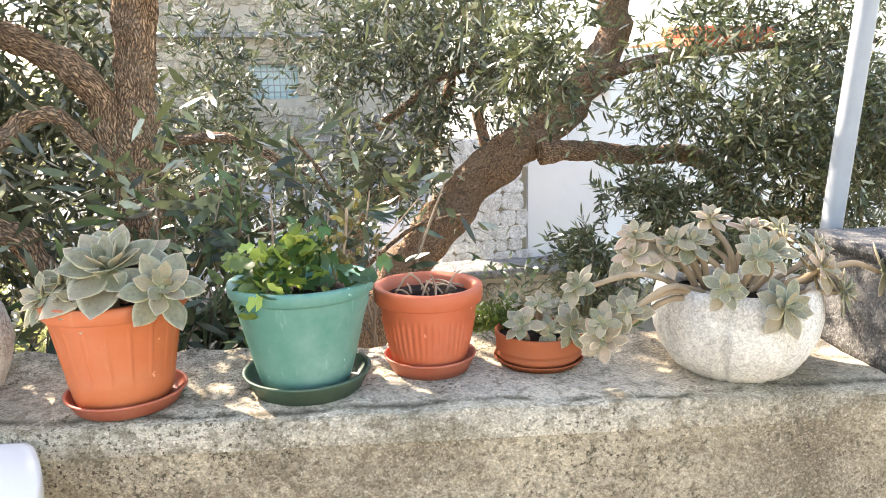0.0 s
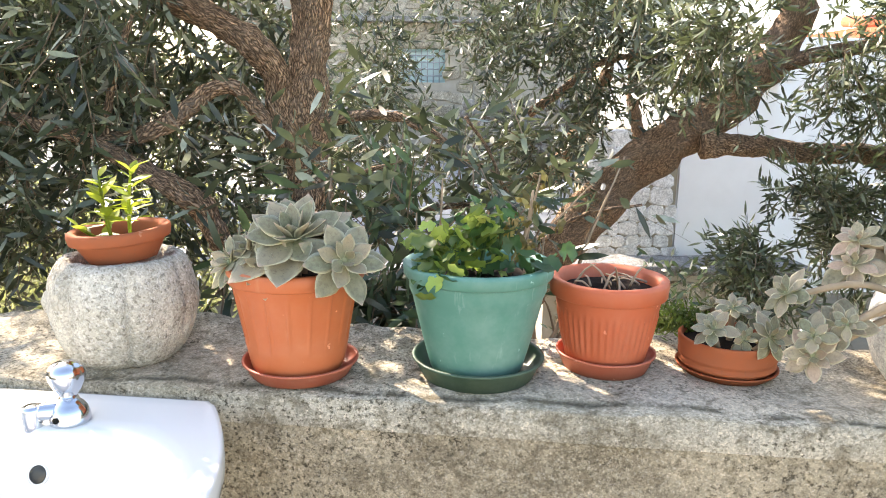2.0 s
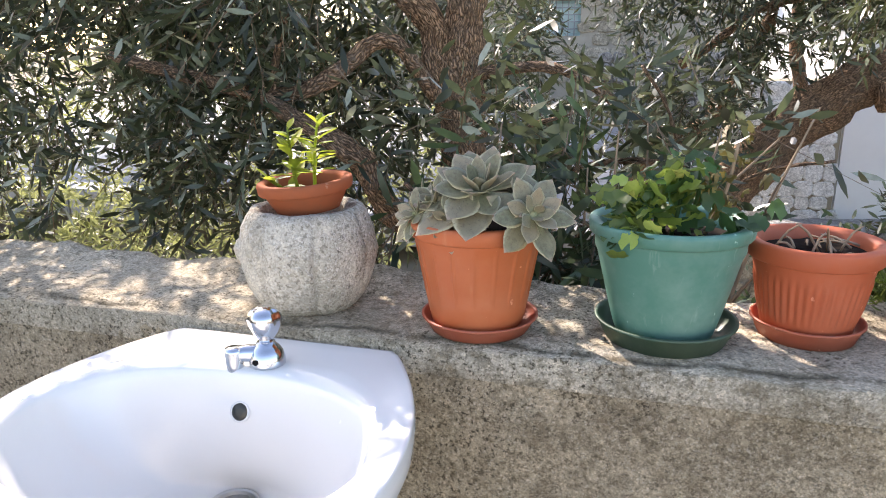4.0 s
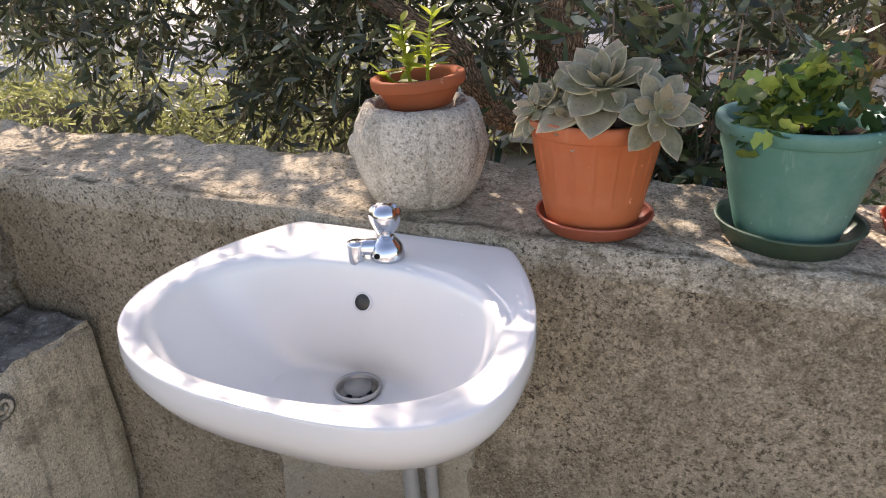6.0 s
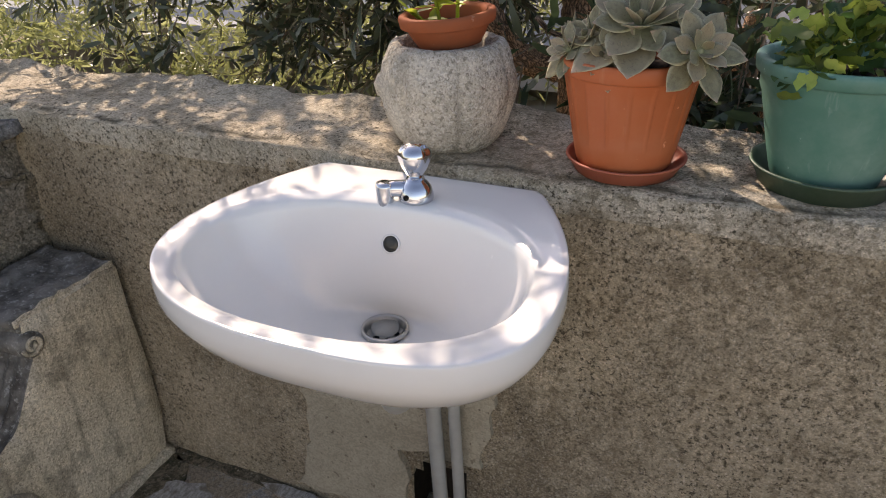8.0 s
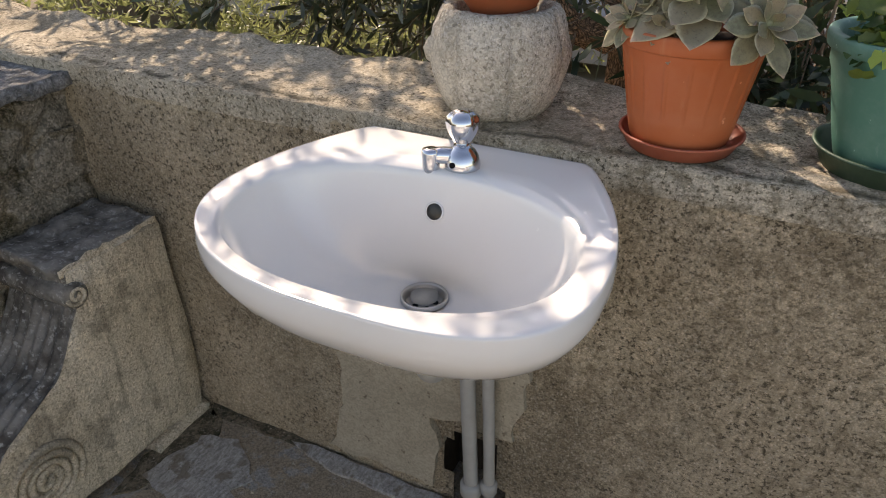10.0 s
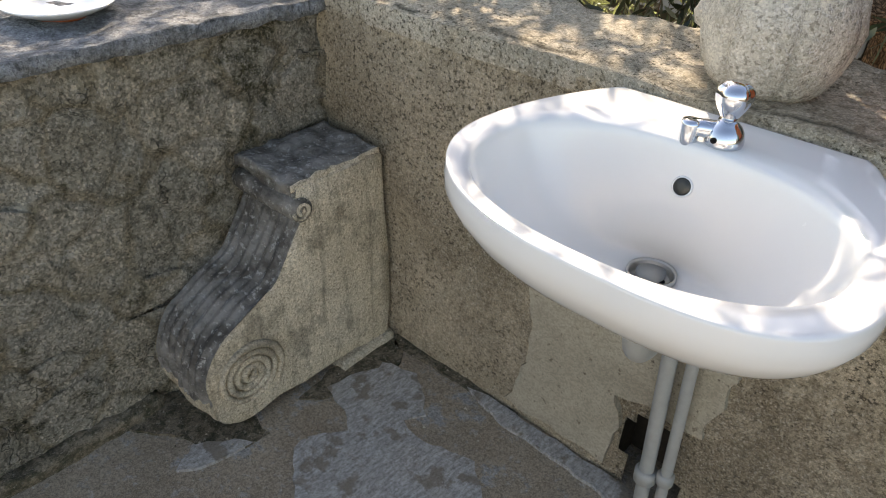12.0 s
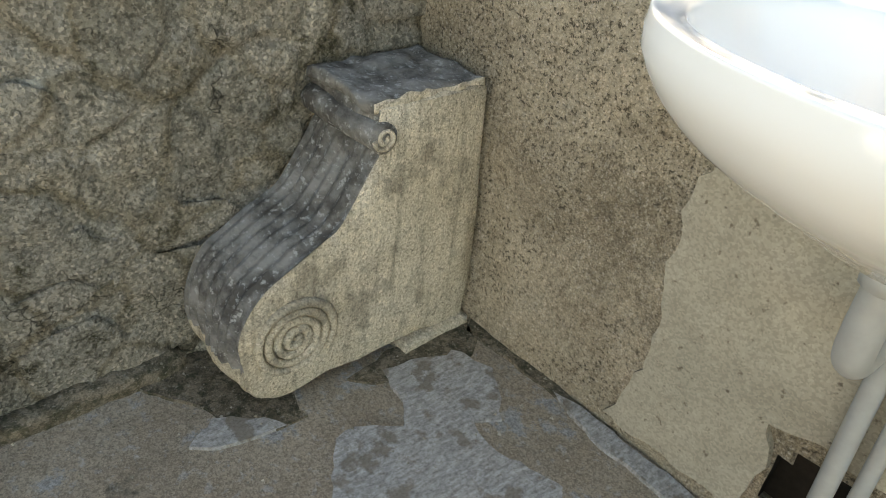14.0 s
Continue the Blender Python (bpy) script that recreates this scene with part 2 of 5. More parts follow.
def plastic(name, c, dust, rough=0.42, grime=0.35):
    m = Mat(name, rough)
    base = m.mix(m.ramp(m.noise(9, 5, 0.7), (0.42, 0.0), (0.75, grime)), c, dust)
    base = m.mix(m.ramp(m.noise(1.0, 4, 0.6, m.stretch(90, 90, 9)), (0.62, 0.0), (0.74, grime)), base, dust)
    base = m.mix(m.ramp(m.noise(60, 3), (0.70, 0.0), (0.74, 0.6)), base, tuple(min(1, v * 1.8 + 0.06) for v in dust))
    m.color(base).rough(m.ramp(m.noise(14, 4), (0.3, rough - 0.08), (0.7, rough + 0.2)))
    m.bump(m.noise(200, 3), 0.08, 0.001)
    return m.m


def bark():
    m = Mat("furrowed_bark", 0.95)
    n = m.node("ShaderNodeUVMap")
    at = m.node("ShaderNodeMapping")
    at.inputs["Scale"].default_value = (1, 1, 1)
    m.link(n.outputs["UV"], at.inputs["Vector"])
    wob = m.mix(0.06, at.outputs["Vector"], m.node_noise(14))
    stretch = m.node("ShaderNodeMapping")
    stretch.inputs["Scale"].default_value = (135, 40, 1)
    m.link(wob, stretch.inputs["Vector"])
    ridge = m.cells(1.0, "DISTANCE_TO_EDGE", stretch.outputs["Vector"])
    grain = m.noise(90, 5, 0.7)
    base = m.mix(m.ramp(ridge, (0.0, 0.0), (0.20, 1.0)), (0.07, 0.04, 0.024), (0.56, 0.36, 0.23))
    base = m.mix(m.ramp(m.noise(7, 4), (0.4, 0.0), (0.7, 0.5)), base, (0.27, 0.22, 0.175))
    base = m.mix(m.ramp(grain, (0.40, 0.5), (0.50, 0.0)), base, (0.05, 0.035, 0.025))
    m.color(base).bump(grain, 0.5, 0.004).bump(m.ramp(ridge, (0.0, 0.0), (0.3, 1.0)), 0.9, 0.012)
    return m.m


def foliage(name, dark, mid, pale, rough=0.42, through_amount=0.3, whole=False):
    m = Mat(name, rough)
    r = m.random() if whole else m.island()
    c = m.ramp(r, (0.0, dark), (0.30, tuple(0.45 * v for v in mid)), (0.66, mid), (0.86, tuple(1.5 * v for v in mid)), (1.0, pale))
    c = m.mix(m.ramp(m.noise(40, 3), (0.35, 0.0), (0.75, 0.4)), c, dark)
    m.color(c)
    m.p.inputs["Specular IOR Level"].default_value = 0.6
    m.translucent(through_amount, m.mix(0.5, c, tuple(min(1, v * 2.2) for v in mid)))
    return m.m


def succulent(name, body, edge, blush):
    """Bloom-covered leaf: pale rim, faint pink towards the tip."""
    m = Mat(name, 0.55)
    xyz = m.node("ShaderNodeSeparateXYZ")
    m.link(m.node("ShaderNodeUVMap").outputs["UV"], xyz.inputs[0])
    c = m.mix(m.ramp(m.noise(8, 5, 0.7), (0.38, 0.0), (0.62, 0.9)), body, tuple(v * 0.6 for v in body))
    c = m.mix(m.ramp(m.random(), (0.0, 0.0), (1.0, 0.8)), c, blush)
    c = m.mix(m.ramp(xyz.outputs[1], (0.0, 0.5), (0.45, 0.0)), c, (0.34, 0.40, 0.20))
    c = m.mix(m.ramp(xyz.outputs[0], (0.72, 0.0), (0.98, 0.9)), c, edge)
    c = m.mix(m.ramp(xyz.outputs[1], (0.88, 0.0), (1.0, 0.8)), c, (0.52, 0.36, 0.27))
    c = m.mix(m.ramp(m.noise(26, 4, 0.7), (0.56, 0.0), (0.64, 0.65)), c, (0.16, 0.12, 0.085))
    m.color(c).translucent(0.12, c)
    return m.m


def plain(name, c, rough=0.6, metal=0.0, vary=0.25, scale=30):
    m = Mat(name, rough, metal)
    m.color(m.mix(m.ramp(m.noise(scale, 4), (0.35, 0.0), (0.7, vary)), c, tuple(v * 0.55 for v in c)))
    return m.m


FLOOR, PATCH, PLASTER = floor_cement(), floor_patch_grey(), smooth_plaster()
CARVED, LICHEN = corbel_stone(), lichen_stone()
STONE_POT = concrete_pot("pebbly_stone_pot", (0.42, 0.375, 0.295), (0.60, 0.55, 0.455), 0.6)
CEMENT_BOWL = concrete_pot("pale_cement_bowl", (0.54, 0.50, 0.43), (0.66, 0.625, 0.55), 0.3, 0.45)
TROUGH = concrete_pot("grey_cement_trough", (0.085, 0.085, 0.085), (0.13, 0.13, 0.127), 0.2)
ORANGE = plastic("orange_plastic", (0.47, 0.118, 0.038), (0.54, 0.22, 0.11), 0.45, 0.3)
TERRACOTTA = plastic("terracotta_plastic", (0.46, 0.10, 0.038), (0.48, 0.19, 0.11), 0.5, 0.3)
RED_SAUCER = plastic("red_brown_plastic", (0.42, 0.10, 0.05), (0.42, 0.19, 0.13), 0.5, 0.4)
CLAY = plastic("fired_clay", (0.35, 0.095, 0.038), (0.22, 0.09, 0.05), 0.75, 0.6)
GREEN = plastic("green_plastic", (0.075, 0.215, 0.165), (0.26, 0.38, 0.32), 0.45, 0.55)
DARK_GREEN = plastic("dark_green_plastic", (0.035, 0.075, 0.045), (0.11, 0.14, 0.10), 0.45, 0.45)
SOIL = plain("dark_potting_soil", (0.016, 0.010, 0.007), 0.95, 0, 0.6, 120)
STRAW = plain("dry_stalk", (0.34, 0.25, 0.17), 0.85)
BARK = bark()
LEAVES_OLIVE = foliage("olive_leaves", (0.014, 0.021, 0.009), (0.072, 0.09, 0.044), (0.52, 0.55, 0.43), 0.32, 0.2)
# brighter copy of the olive leaves, sunlight put into the colour
LEAVES_LIT = foliage("sunlit_olive_leaves", (0.017, 0.024, 0.010), (0.09, 0.11, 0.05), (0.56, 0.58, 0.42), 0.32, 0.24)
# scrub colours raised well above the olives' to carry its sunlit look
LEAVES_FAR = foliage("far_scrub_sunlit_leaves", (0.07, 0.085, 0.03), (0.24, 0.26, 0.10), (0.55, 0.54, 0.32), 0.45, 0.35)
LEAVES_LONG = foliage("oleander_leaves", (0.018, 0.034, 0.016), (0.045, 0.075, 0.032), (0.13, 0.17, 0.09), 0.33, 0.2)
TWIG = plain("grey_brown_twig", (0.20, 0.145, 0.10), 0.9, 0, 0.4)
SUCC = succulent("grey_green_succulent", (0.24, 0.24, 0.14), (0.64, 0.60, 0.40), (0.37, 0.29, 0.19))
SUCC_PINK = succulent("pinkish_succulent", (0.37, 0.325, 0.19), (0.68, 0.60, 0.40), (0.50, 0.33, 0.24))
SUCC_STEM = plain("pale_woody_stem", (0.36, 0.27, 0.175), 0.85, 0, 0.6)
GERANIUM = foliage("geranium_leaf", (0.07, 0.115, 0.022), (0.245, 0.325, 0.06), (0.50, 0.50, 0.14), 0.5, 0.35, True)
GERANIUM_DARK = foliage("dark_geranium_leaf", (0.025, 0.07, 0.02), (0.055, 0.13, 0.035), (0.10, 0.18, 0.05), 0.5, 0.3, True)
WITHERED = foliage("withered_leaf", (0.10, 0.075, 0.02), (0.21, 0.17, 0.045), (0.33, 0.25, 0.09), 0.8, 0.25, True)
SPROUT = foliage("yellow_green_leaf", (0.16, 0.22, 0.02), (0.30, 0.36, 0.04), (0.50, 0.46, 0.06), 0.45, 0.4, True)
MOSS = foliage("moss_sprigs", (0.04, 0.07, 0.01), (0.10, 0.15, 0.02), (0.17, 0.19, 0.04), 0.7, 0.25)


def porcelain():
    m = Mat("white_glazed_porcelain", 0.12)
    c = m.mix(m.ramp(m.noise(6, 4), (0.45, 0.0), (0.8, 0.25)), (0.78, 0.765, 0.725), (0.70, 0.67, 0.61))
    m.color(c).rough(m.ramp(m.noise(22, 4), (0.4, 0.08), (0.75, 0.28)))
    m.p.inputs["Coat Weight"].default_value = 0.4
    return m.m


PORCELAIN = porcelain()
CHROME = Mat("chrome", 0.06, 1.0).color((0.62, 0.63, 0.65)).m
STEEL = plain("dull_steel", (0.66, 0.64, 0.60), 0.42, 1.0)
DULL_PLUG = plain("overflow_shade_plug", (0.09, 0.085, 0.07), 0.4, 0.8)
DARK = plain("dark_hollow", (0.012, 0.011, 0.010), 0.9)
PIPE = plain("grey_plastic_pipe", (0.36, 0.35, 0.31), 0.55, 0, 0.35)
WHITE_PIPE = plain("white_plastic_pipe", (0.38, 0.37, 0.33), 0.45, 0, 0.3)
POLE = plain("grey_painted_steel", (0.27, 0.295, 0.315), 0.5, 0, 0.2)
WHITEWASH = plain("whitewash", (0.80, 0.80, 0.79), 0.85, 0, 0.12, 4)
RED_ROOF = plain("red_roof_tile", (0.45, 0.12, 0.06), 0.8, 0, 0.4)
GLASS = Mat("window_glass", 0.12).color((0.42, 0.56, 0.58)).m
FRAME_BLUE = plain("pale_blue_paint", (0.30, 0.46, 0.48), 0.5)
BLUE_TARP = plain("blue_plastic_sheet", (0.02, 0.17, 0.42), 0.45)
HOUSE_STONE = masonry("pale_house_stone", (0.36, 0.32, 0.25), (0.46, 0.415, 0.335), (0.25, 0.22, 0.165), 9, 0.01)
HOUSE_MORTAR = plain("house_mortar", (0.36, 0.33, 0.275), 0.95, 0, 0.4, 6)
DRY_STONE = masonry("grey_dry_stone", (0.26, 0.25, 0.23), (0.38, 0.36, 0.33), (0.14, 0.13, 0.12), 9, 0.02)
CLAD_STONE = masonry("white_cladding_stone", (0.76, 0.75, 0.72), (0.82, 0.81, 0.79), (0.66, 0.64, 0.60), 9, 0.006, 0.2)
CLAD_JOINT = plain("dark_cladding_joint", (0.30, 0.26, 0.19), 0.95)
ROAD = plain("pale_concrete_lane", (0.36, 0.37, 0.38), 0.9, 0, 0.4, 3)
EARTH = plain("dry_stony_earth", (0.26, 0.22, 0.16), 0.95, 0, 0.6, 2.5)


# ---- mesh helpers ----
def part(name, bm, material, parent=None, label="", smooth=True, place=None):
    me = bpy.data.meshes.new(name)
    if smooth:
        for f in bm.faces:
            f.smooth = True
    bm.to_mesh(me)
    bm.free()
    return hold(name, me, material, parent, label, place)


def hold(name, me, material=None, parent=None, label="", place=None):
    if material and not me.materials:
        me.materials.append(material)
    ob = new(name, me)
    if parent:
        ob.parent = parent
    if place is not None:
        ob.matrix_basis = place
    if label:
        ob["label"] = label
    return ob


def thing(name, x, y, z, label, category, group="", kind="", rz=0):
    ob = new(name)
    ob.empty_display_size = 0.05
    ob.matrix_basis = pose(x, y, z, 0, 0, rz)
    return tagged(ob, label, category, group, kind)


def ring_loft(rings, close_start=False, close_end=False, bm=None, uv=None):
    """Skin over rings of equal point counts. uv: (metres round, metres along) for bark."""
    bm = bm or bmesh.new()
    layer = bm.loops.layers.uv.verify() if uv else None
    vs = [[bm.verts.new(p) for p in r] for r in rings]
    n = len(rings[0])
    for a in range(len(vs) - 1):
        for k in range(n):
            f = bm.faces.new((vs[a][k], vs[a][(k + 1) % n], vs[a + 1][(k + 1) % n], vs[a + 1][k]))
            if uv:
                for loop, (u, v) in zip(f.loops, ((k, a), (k + 1, a), (k + 1, a + 1), (k, a + 1))):
                    loop[layer].uv = (uv[0] * u / n, uv[1][v])
    if close_start:
        bm.faces.new(vs[0][::-1])
    if close_end:
        bm.faces.new(vs[-1])
    return bm


def lathe(profile, n=64, shape=None, close_start=True, close_end=False, bm=None):
    """profile: (radius, z). shape(theta, r, z) may change the radius."""
    rings = []
    for r, z in profile:
        ring = []
        for k in range(n):
            a = 2 * math.pi * k / n
            q = shape(a, r, z) if shape else r
            ring.append((q * math.cos(a), q * math.sin(a), z))
        rings.append(ring)
    return ring_loft(rings, close_start, close_end, bm)


def glide(points, per=8):
    """Catmull-Rom through points of any length of tuple."""
    p = [np.array(q, float) for q in points]
    p = [2 * p[0] - p[1]] + p + [2 * p[-1] - p[-2]]
    out = []
    for a, b, c, d in zip(p, p[1:], p[2:], p[3:]):
        for k in range(per):
            t = k / per
            out.append(0.5 * (2 * b + (c - a) * t + (2 * a - 5 * b + 4 * c - d) * t * t + (3 * b - a - 3 * c + d) * t**3))
    return out + [p[-2]]


def tube(points, n=10, per=8, rough=0.0, bm=None, with_uv=False, freq=14):
    """points: (x, y, z, radius)."""
    q = glide(points, per)
    rings, along, total = [], [], 0.0
    side = Vector((0.31, 0.17, 0.93))
    for k, c in enumerate(q):
        ahead = Vector(q[min(k + 1, len(q) - 1)][:3] - q[max(k - 1, 0)][:3]).normalized()
        u = side - ahead * side.dot(ahead)
        if u.length < 0.2:
            u = Vector((1, 0.2, 0)) - ahead * ahead.dot(Vector((1, 0.2, 0)))
        u.normalize()
        side = u
        v = ahead.cross(u)
        ring = []
        for j in range(n):
            a = 2 * math.pi * j / n
            d = u * math.cos(a) + v * math.sin(a)
            at = Vector(c[:3]) + d * c[3]
            if rough:
                at += d * rough * (noise.noise(at * freq) + 0.6 * noise.noise(at * freq * 2.7))
            ring.append(at)
        rings.append(ring)
        if k:
            total += float(np.linalg.norm(c[:3] - q[k - 1][:3]))
        along.append(total)
    girth = 2 * math.pi * max(p[3] for p in points)
    return ring_loft(rings, True, True, bm, (girth, along) if with_uv else None)


def rough_box(lo, hi, step, amp, freq, skip=None, fine=0.0):
    """A closed block with gridded faces, knocked about by noise so that no edge is straight."""
    lo, hi = np.array(lo, float), np.array(hi, float)
    cuts = [max(1, int(round(v))) for v in (hi - lo) / step]
    bm = bmesh.new()
    seen = {}

    def vert(i, j, k):
        key = (i, j, k)
        if key not in seen:
            c = Vector(lo + (hi - lo) * np.array([i / cuts[0], j / cuts[1], k / cuts[2]]))
            d = noise.noise_vector(c * freq) * amp
            if fine:
                d += noise.noise_vector(c * freq * 4.3) * fine
            seen[key] = bm.verts.new(c + d)
        return seen[key]

    for axis in range(3):
        b, c = (axis + 1) % 3, (axis + 2) % 3
        for end in (0, cuts[axis]):
            for i in range(cuts[b]):
                for j in range(cuts[c]):
                    if skip and skip(axis, end, lo[b] + (hi[b] - lo[b]) * (i + 0.5) / cuts[b], lo[c] + (hi[c] - lo[c]) * (j + 0.5) / cuts[c]):
                        continue
                    key = [0, 0, 0]
                    key[axis] = end
                    corners = []
                    for di, dj in ((0, 0), (1, 0), (1, 1), (0, 1)):
                        key[b], key[c] = i + di, j + dj
                        corners.append(vert(*key))
                    bm.faces.new(corners if end else corners[::-1])
    return bm


def box(bm, lo, hi, bevel=0.0):
    vs = [bm.verts.new((x, y, z)) for x in (lo[0], hi[0]) for y in (lo[1], hi[1]) for z in (lo[2], hi[2])]
    faces = [bm.faces.new([vs[k] for k in f]) for f in ((0, 1, 3, 2), (4, 6, 7, 5), (0, 4, 5, 1), (2, 3, 7, 6), (0, 2, 6, 4), (1, 5, 7, 3))]
    if bevel:
        edges = list({e for f in faces for e in f.edges})
        bmesh.ops.bevel(bm, geom=edges, offset=bevel, segments=2, affect="EDGES")
    return bm


def blob_plate(rng, w, h, depth, sides=9, wobble=0.25, rounding=0.7):
    """An irregular stone face in the x-y plane, proud along z."""
    base, top = [], []
    turn = rng.uniform(0, 6.28)
    for k in range(sides):
        a = turn + 2 * math.pi * k / sides
        r = 1 + rng.uniform(-wobble, wobble)
        cx = math.copysign(abs(math.cos(a)) ** rounding, math.cos(a)) * r * w / 2
        cy = math.copysign(abs(math.sin(a)) ** rounding, math.sin(a)) * r * h / 2
        base.append((cx, cy, -depth))
        top.append((cx * 0.86, cy * 0.86, depth * rng.uniform(0.6, 1.1)))
    mid = [(x, y, 0.2 * depth) for x, y, _ in base]
    return ring_loft([base, mid, top], False, True)


# ---- the terrace ----
WALL_Y, WALL_BACK, WALL_TOP, SIDE_X = 1.096, 1.385, 0.797, -1.412


HOLE = (-0.575, -0.470, -0.05, 0.185)


def in_hole(axis, end, p, q):
    return axis == 1 and end == 0 and HOLE[2] < p < HOLE[3] and HOLE[0] + 0.02 * math.sin(p * 40) < q < HOLE[1] + 0.015 * math.sin(p * 33)


wall = part("wall_north", rough_box((-1.95, WALL_Y, -0.1), (2.6, WALL_BACK, WALL_TOP - 0.012), 0.022, 0.007, 9, in_hole, 0.0025), CEMENT)
tagged(wall, "rough-cast sandy cement garden wall with damp stains", "wall", kind="structure")


def wall_cap():
    """The trowelled top, broken and uneven along its back edge."""
    bm = bmesh.new()
    nx, ny = 190, 16
    rows = []
    for i in range(nx + 1):
        x = -1.95 + 4.55 * i / nx
        front = WALL_Y - 0.004 + 0.006 * noise.noise((x * 7, 0, 3)) + 0.004 * noise.noise((x * 23, 0, 3))
        back = WALL_BACK + 0.022 * noise.noise((x * 3.1, 5, 0)) + 0.02 * noise.noise((x * 11, 5, 0))
        row = []
        for j in range(ny + 1):
            s = j / ny
            y = front + (back - front) * s
            z = WALL_TOP + 0.004 * noise.noise((x * 9, y * 9, 1)) + 0.0025 * noise.noise((x * 31, y * 31, 1))
            z += 0.030 * max(0.0, s - 0.5) * (noise.noise((x * 5, y * 8, 7)) + 0.6 * noise.noise((x * 17, y * 17, 7)) + 0.3) * 2.0
            z += 0.0035 * noise.noise((x * 14, y * 14, 11))
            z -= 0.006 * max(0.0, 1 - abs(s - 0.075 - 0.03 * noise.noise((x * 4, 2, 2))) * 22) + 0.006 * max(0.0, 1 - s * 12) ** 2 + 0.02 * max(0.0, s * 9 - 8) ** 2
            row.append(bm.verts.new((x, y, z)))
        rows.append(row)
    low_f = [bm.verts.new((r[0].co.x, r[0].co.y + 0.002, WALL_TOP - 0.05)) for r in rows]
    low_b = [bm.verts.new((r[-1].co.x, r[-1].co.y, WALL_TOP - 0.05)) for r in rows]
    for i in range(nx):
        for j in range(ny):
            bm.faces.new((rows[i][j], rows[i + 1][j], rows[i + 1][j + 1], rows[i][j + 1]))
        bm.faces.new((low_f[i], low_f[i + 1], rows[i + 1][0], rows[i][0]))
        bm.faces.new((rows[i][-1], rows[i + 1][-1], low_b[i + 1], low_b[i]))
    return bm


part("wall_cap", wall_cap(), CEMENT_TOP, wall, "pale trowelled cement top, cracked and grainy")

# near-black brown stands in for the shade inside the pipe hole
RECESS = plain("recess_shade_brown", (0.055, 0.042, 0.03), 0.95, 0, 0.7, 50)
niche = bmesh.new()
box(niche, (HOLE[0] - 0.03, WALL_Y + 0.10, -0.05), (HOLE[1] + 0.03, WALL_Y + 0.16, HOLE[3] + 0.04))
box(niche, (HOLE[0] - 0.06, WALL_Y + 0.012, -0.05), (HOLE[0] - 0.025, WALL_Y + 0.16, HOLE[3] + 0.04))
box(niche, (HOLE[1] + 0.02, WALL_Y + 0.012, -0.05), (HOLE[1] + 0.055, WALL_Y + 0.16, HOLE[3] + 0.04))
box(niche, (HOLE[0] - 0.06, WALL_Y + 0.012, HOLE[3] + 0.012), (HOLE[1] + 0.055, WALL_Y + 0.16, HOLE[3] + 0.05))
part("pipe_recess", niche, RECESS, wall, "broken-out recess for the pipes, its shade painted near-black", False)


def sheet(name, outline, lift, material, parent, label, upright=False, wobble=0.012, seed=1):
    """A thin irregular skin, lying on the floor or standing on the wall face."""
    pts = []
    n = len(outline)
    for k in range(n):
        a, b = Vector(outline[k]), Vector(outline[(k + 1) % n])
        steps = max(2, int((b - a).length / 0.018))
        for s in range(steps):
            p = a.lerp(b, s / steps)
            p += Vector((noise.noise((p.x * 19, p.y * 19, seed)), noise.noise((p.x * 19, p.y * 19, seed + 9)))) * wobble
            p += Vector((noise.noise((p.x * 60, p.y * 60, seed)), noise.noise((p.x * 60, p.y * 60, seed + 9)))) * wobble * 0.4
            pts.append(p)
    bm = bmesh.new()
    make = (lambda p, h: (p.x, WALL_Y - h, p.y)) if upright else (lambda p, h: (p.x, p.y, h))
    top = [bm.verts.new(make(p, lift)) for p in pts]
    low = [bm.verts.new(make(p, -0.02)) for p in pts]
    edges = [bm.edges.new((top[k], top[(k + 1) % len(top)])) for k in range(len(top))]
    bmesh.ops.triangle_fill(bm, use_beauty=True, edges=edges)
    for k in range(len(top)):
        j = (k + 1) % len(top)
        bm.faces.new((top[k], low[k], low[j], top[j]))
    bmesh.ops.recalc_face_normals(bm, faces=bm.faces[:])
    return part(name, bm, material, parent, label, False)


sheet("plaster_patch", [(-0.82, 0.50), (-0.815, 0.31), (-0.812, 0.16), (-0.85, 0.03), (-0.600, 0.03), (-0.600, 0.215), (-0.45, 0.225), (-0.43, 0.32), (-0.39, 0.50), (-0.42, 0.62), (-0.72, 0.62)], 0.0115, PLASTER, wall, "smooth trowelled plaster patch", True, 0.016, 3)


def floor_mesh():
    bm = bmesh.new()
    nx, ny = 110, 120
    rows = []
    for i in range(nx + 1):
        x = -1.45 + 5.0 * (i / nx) ** 1.5
        row = []
        for j in range(ny + 1):
            y = 1.22 - 4.4 * (j / ny) ** 1.6
            z = 0.004 * noise.noise((x * 5, y * 5, 0)) + 0.002 * noise.noise((x * 19, y * 19, 0))
            row.append(bm.verts.new((x, y, z - 0.003)))
        rows.append(row)
    for i in range(nx):
        for j in range(ny):
            bm.faces.new((rows[i][j + 1], rows[i + 1][j + 1], rows[i + 1][j], rows[i][j]))
    box(bm, (-1.95, -3.3, -1.3), (3.6, WALL_Y + 0.05, -0.03))
    return bm


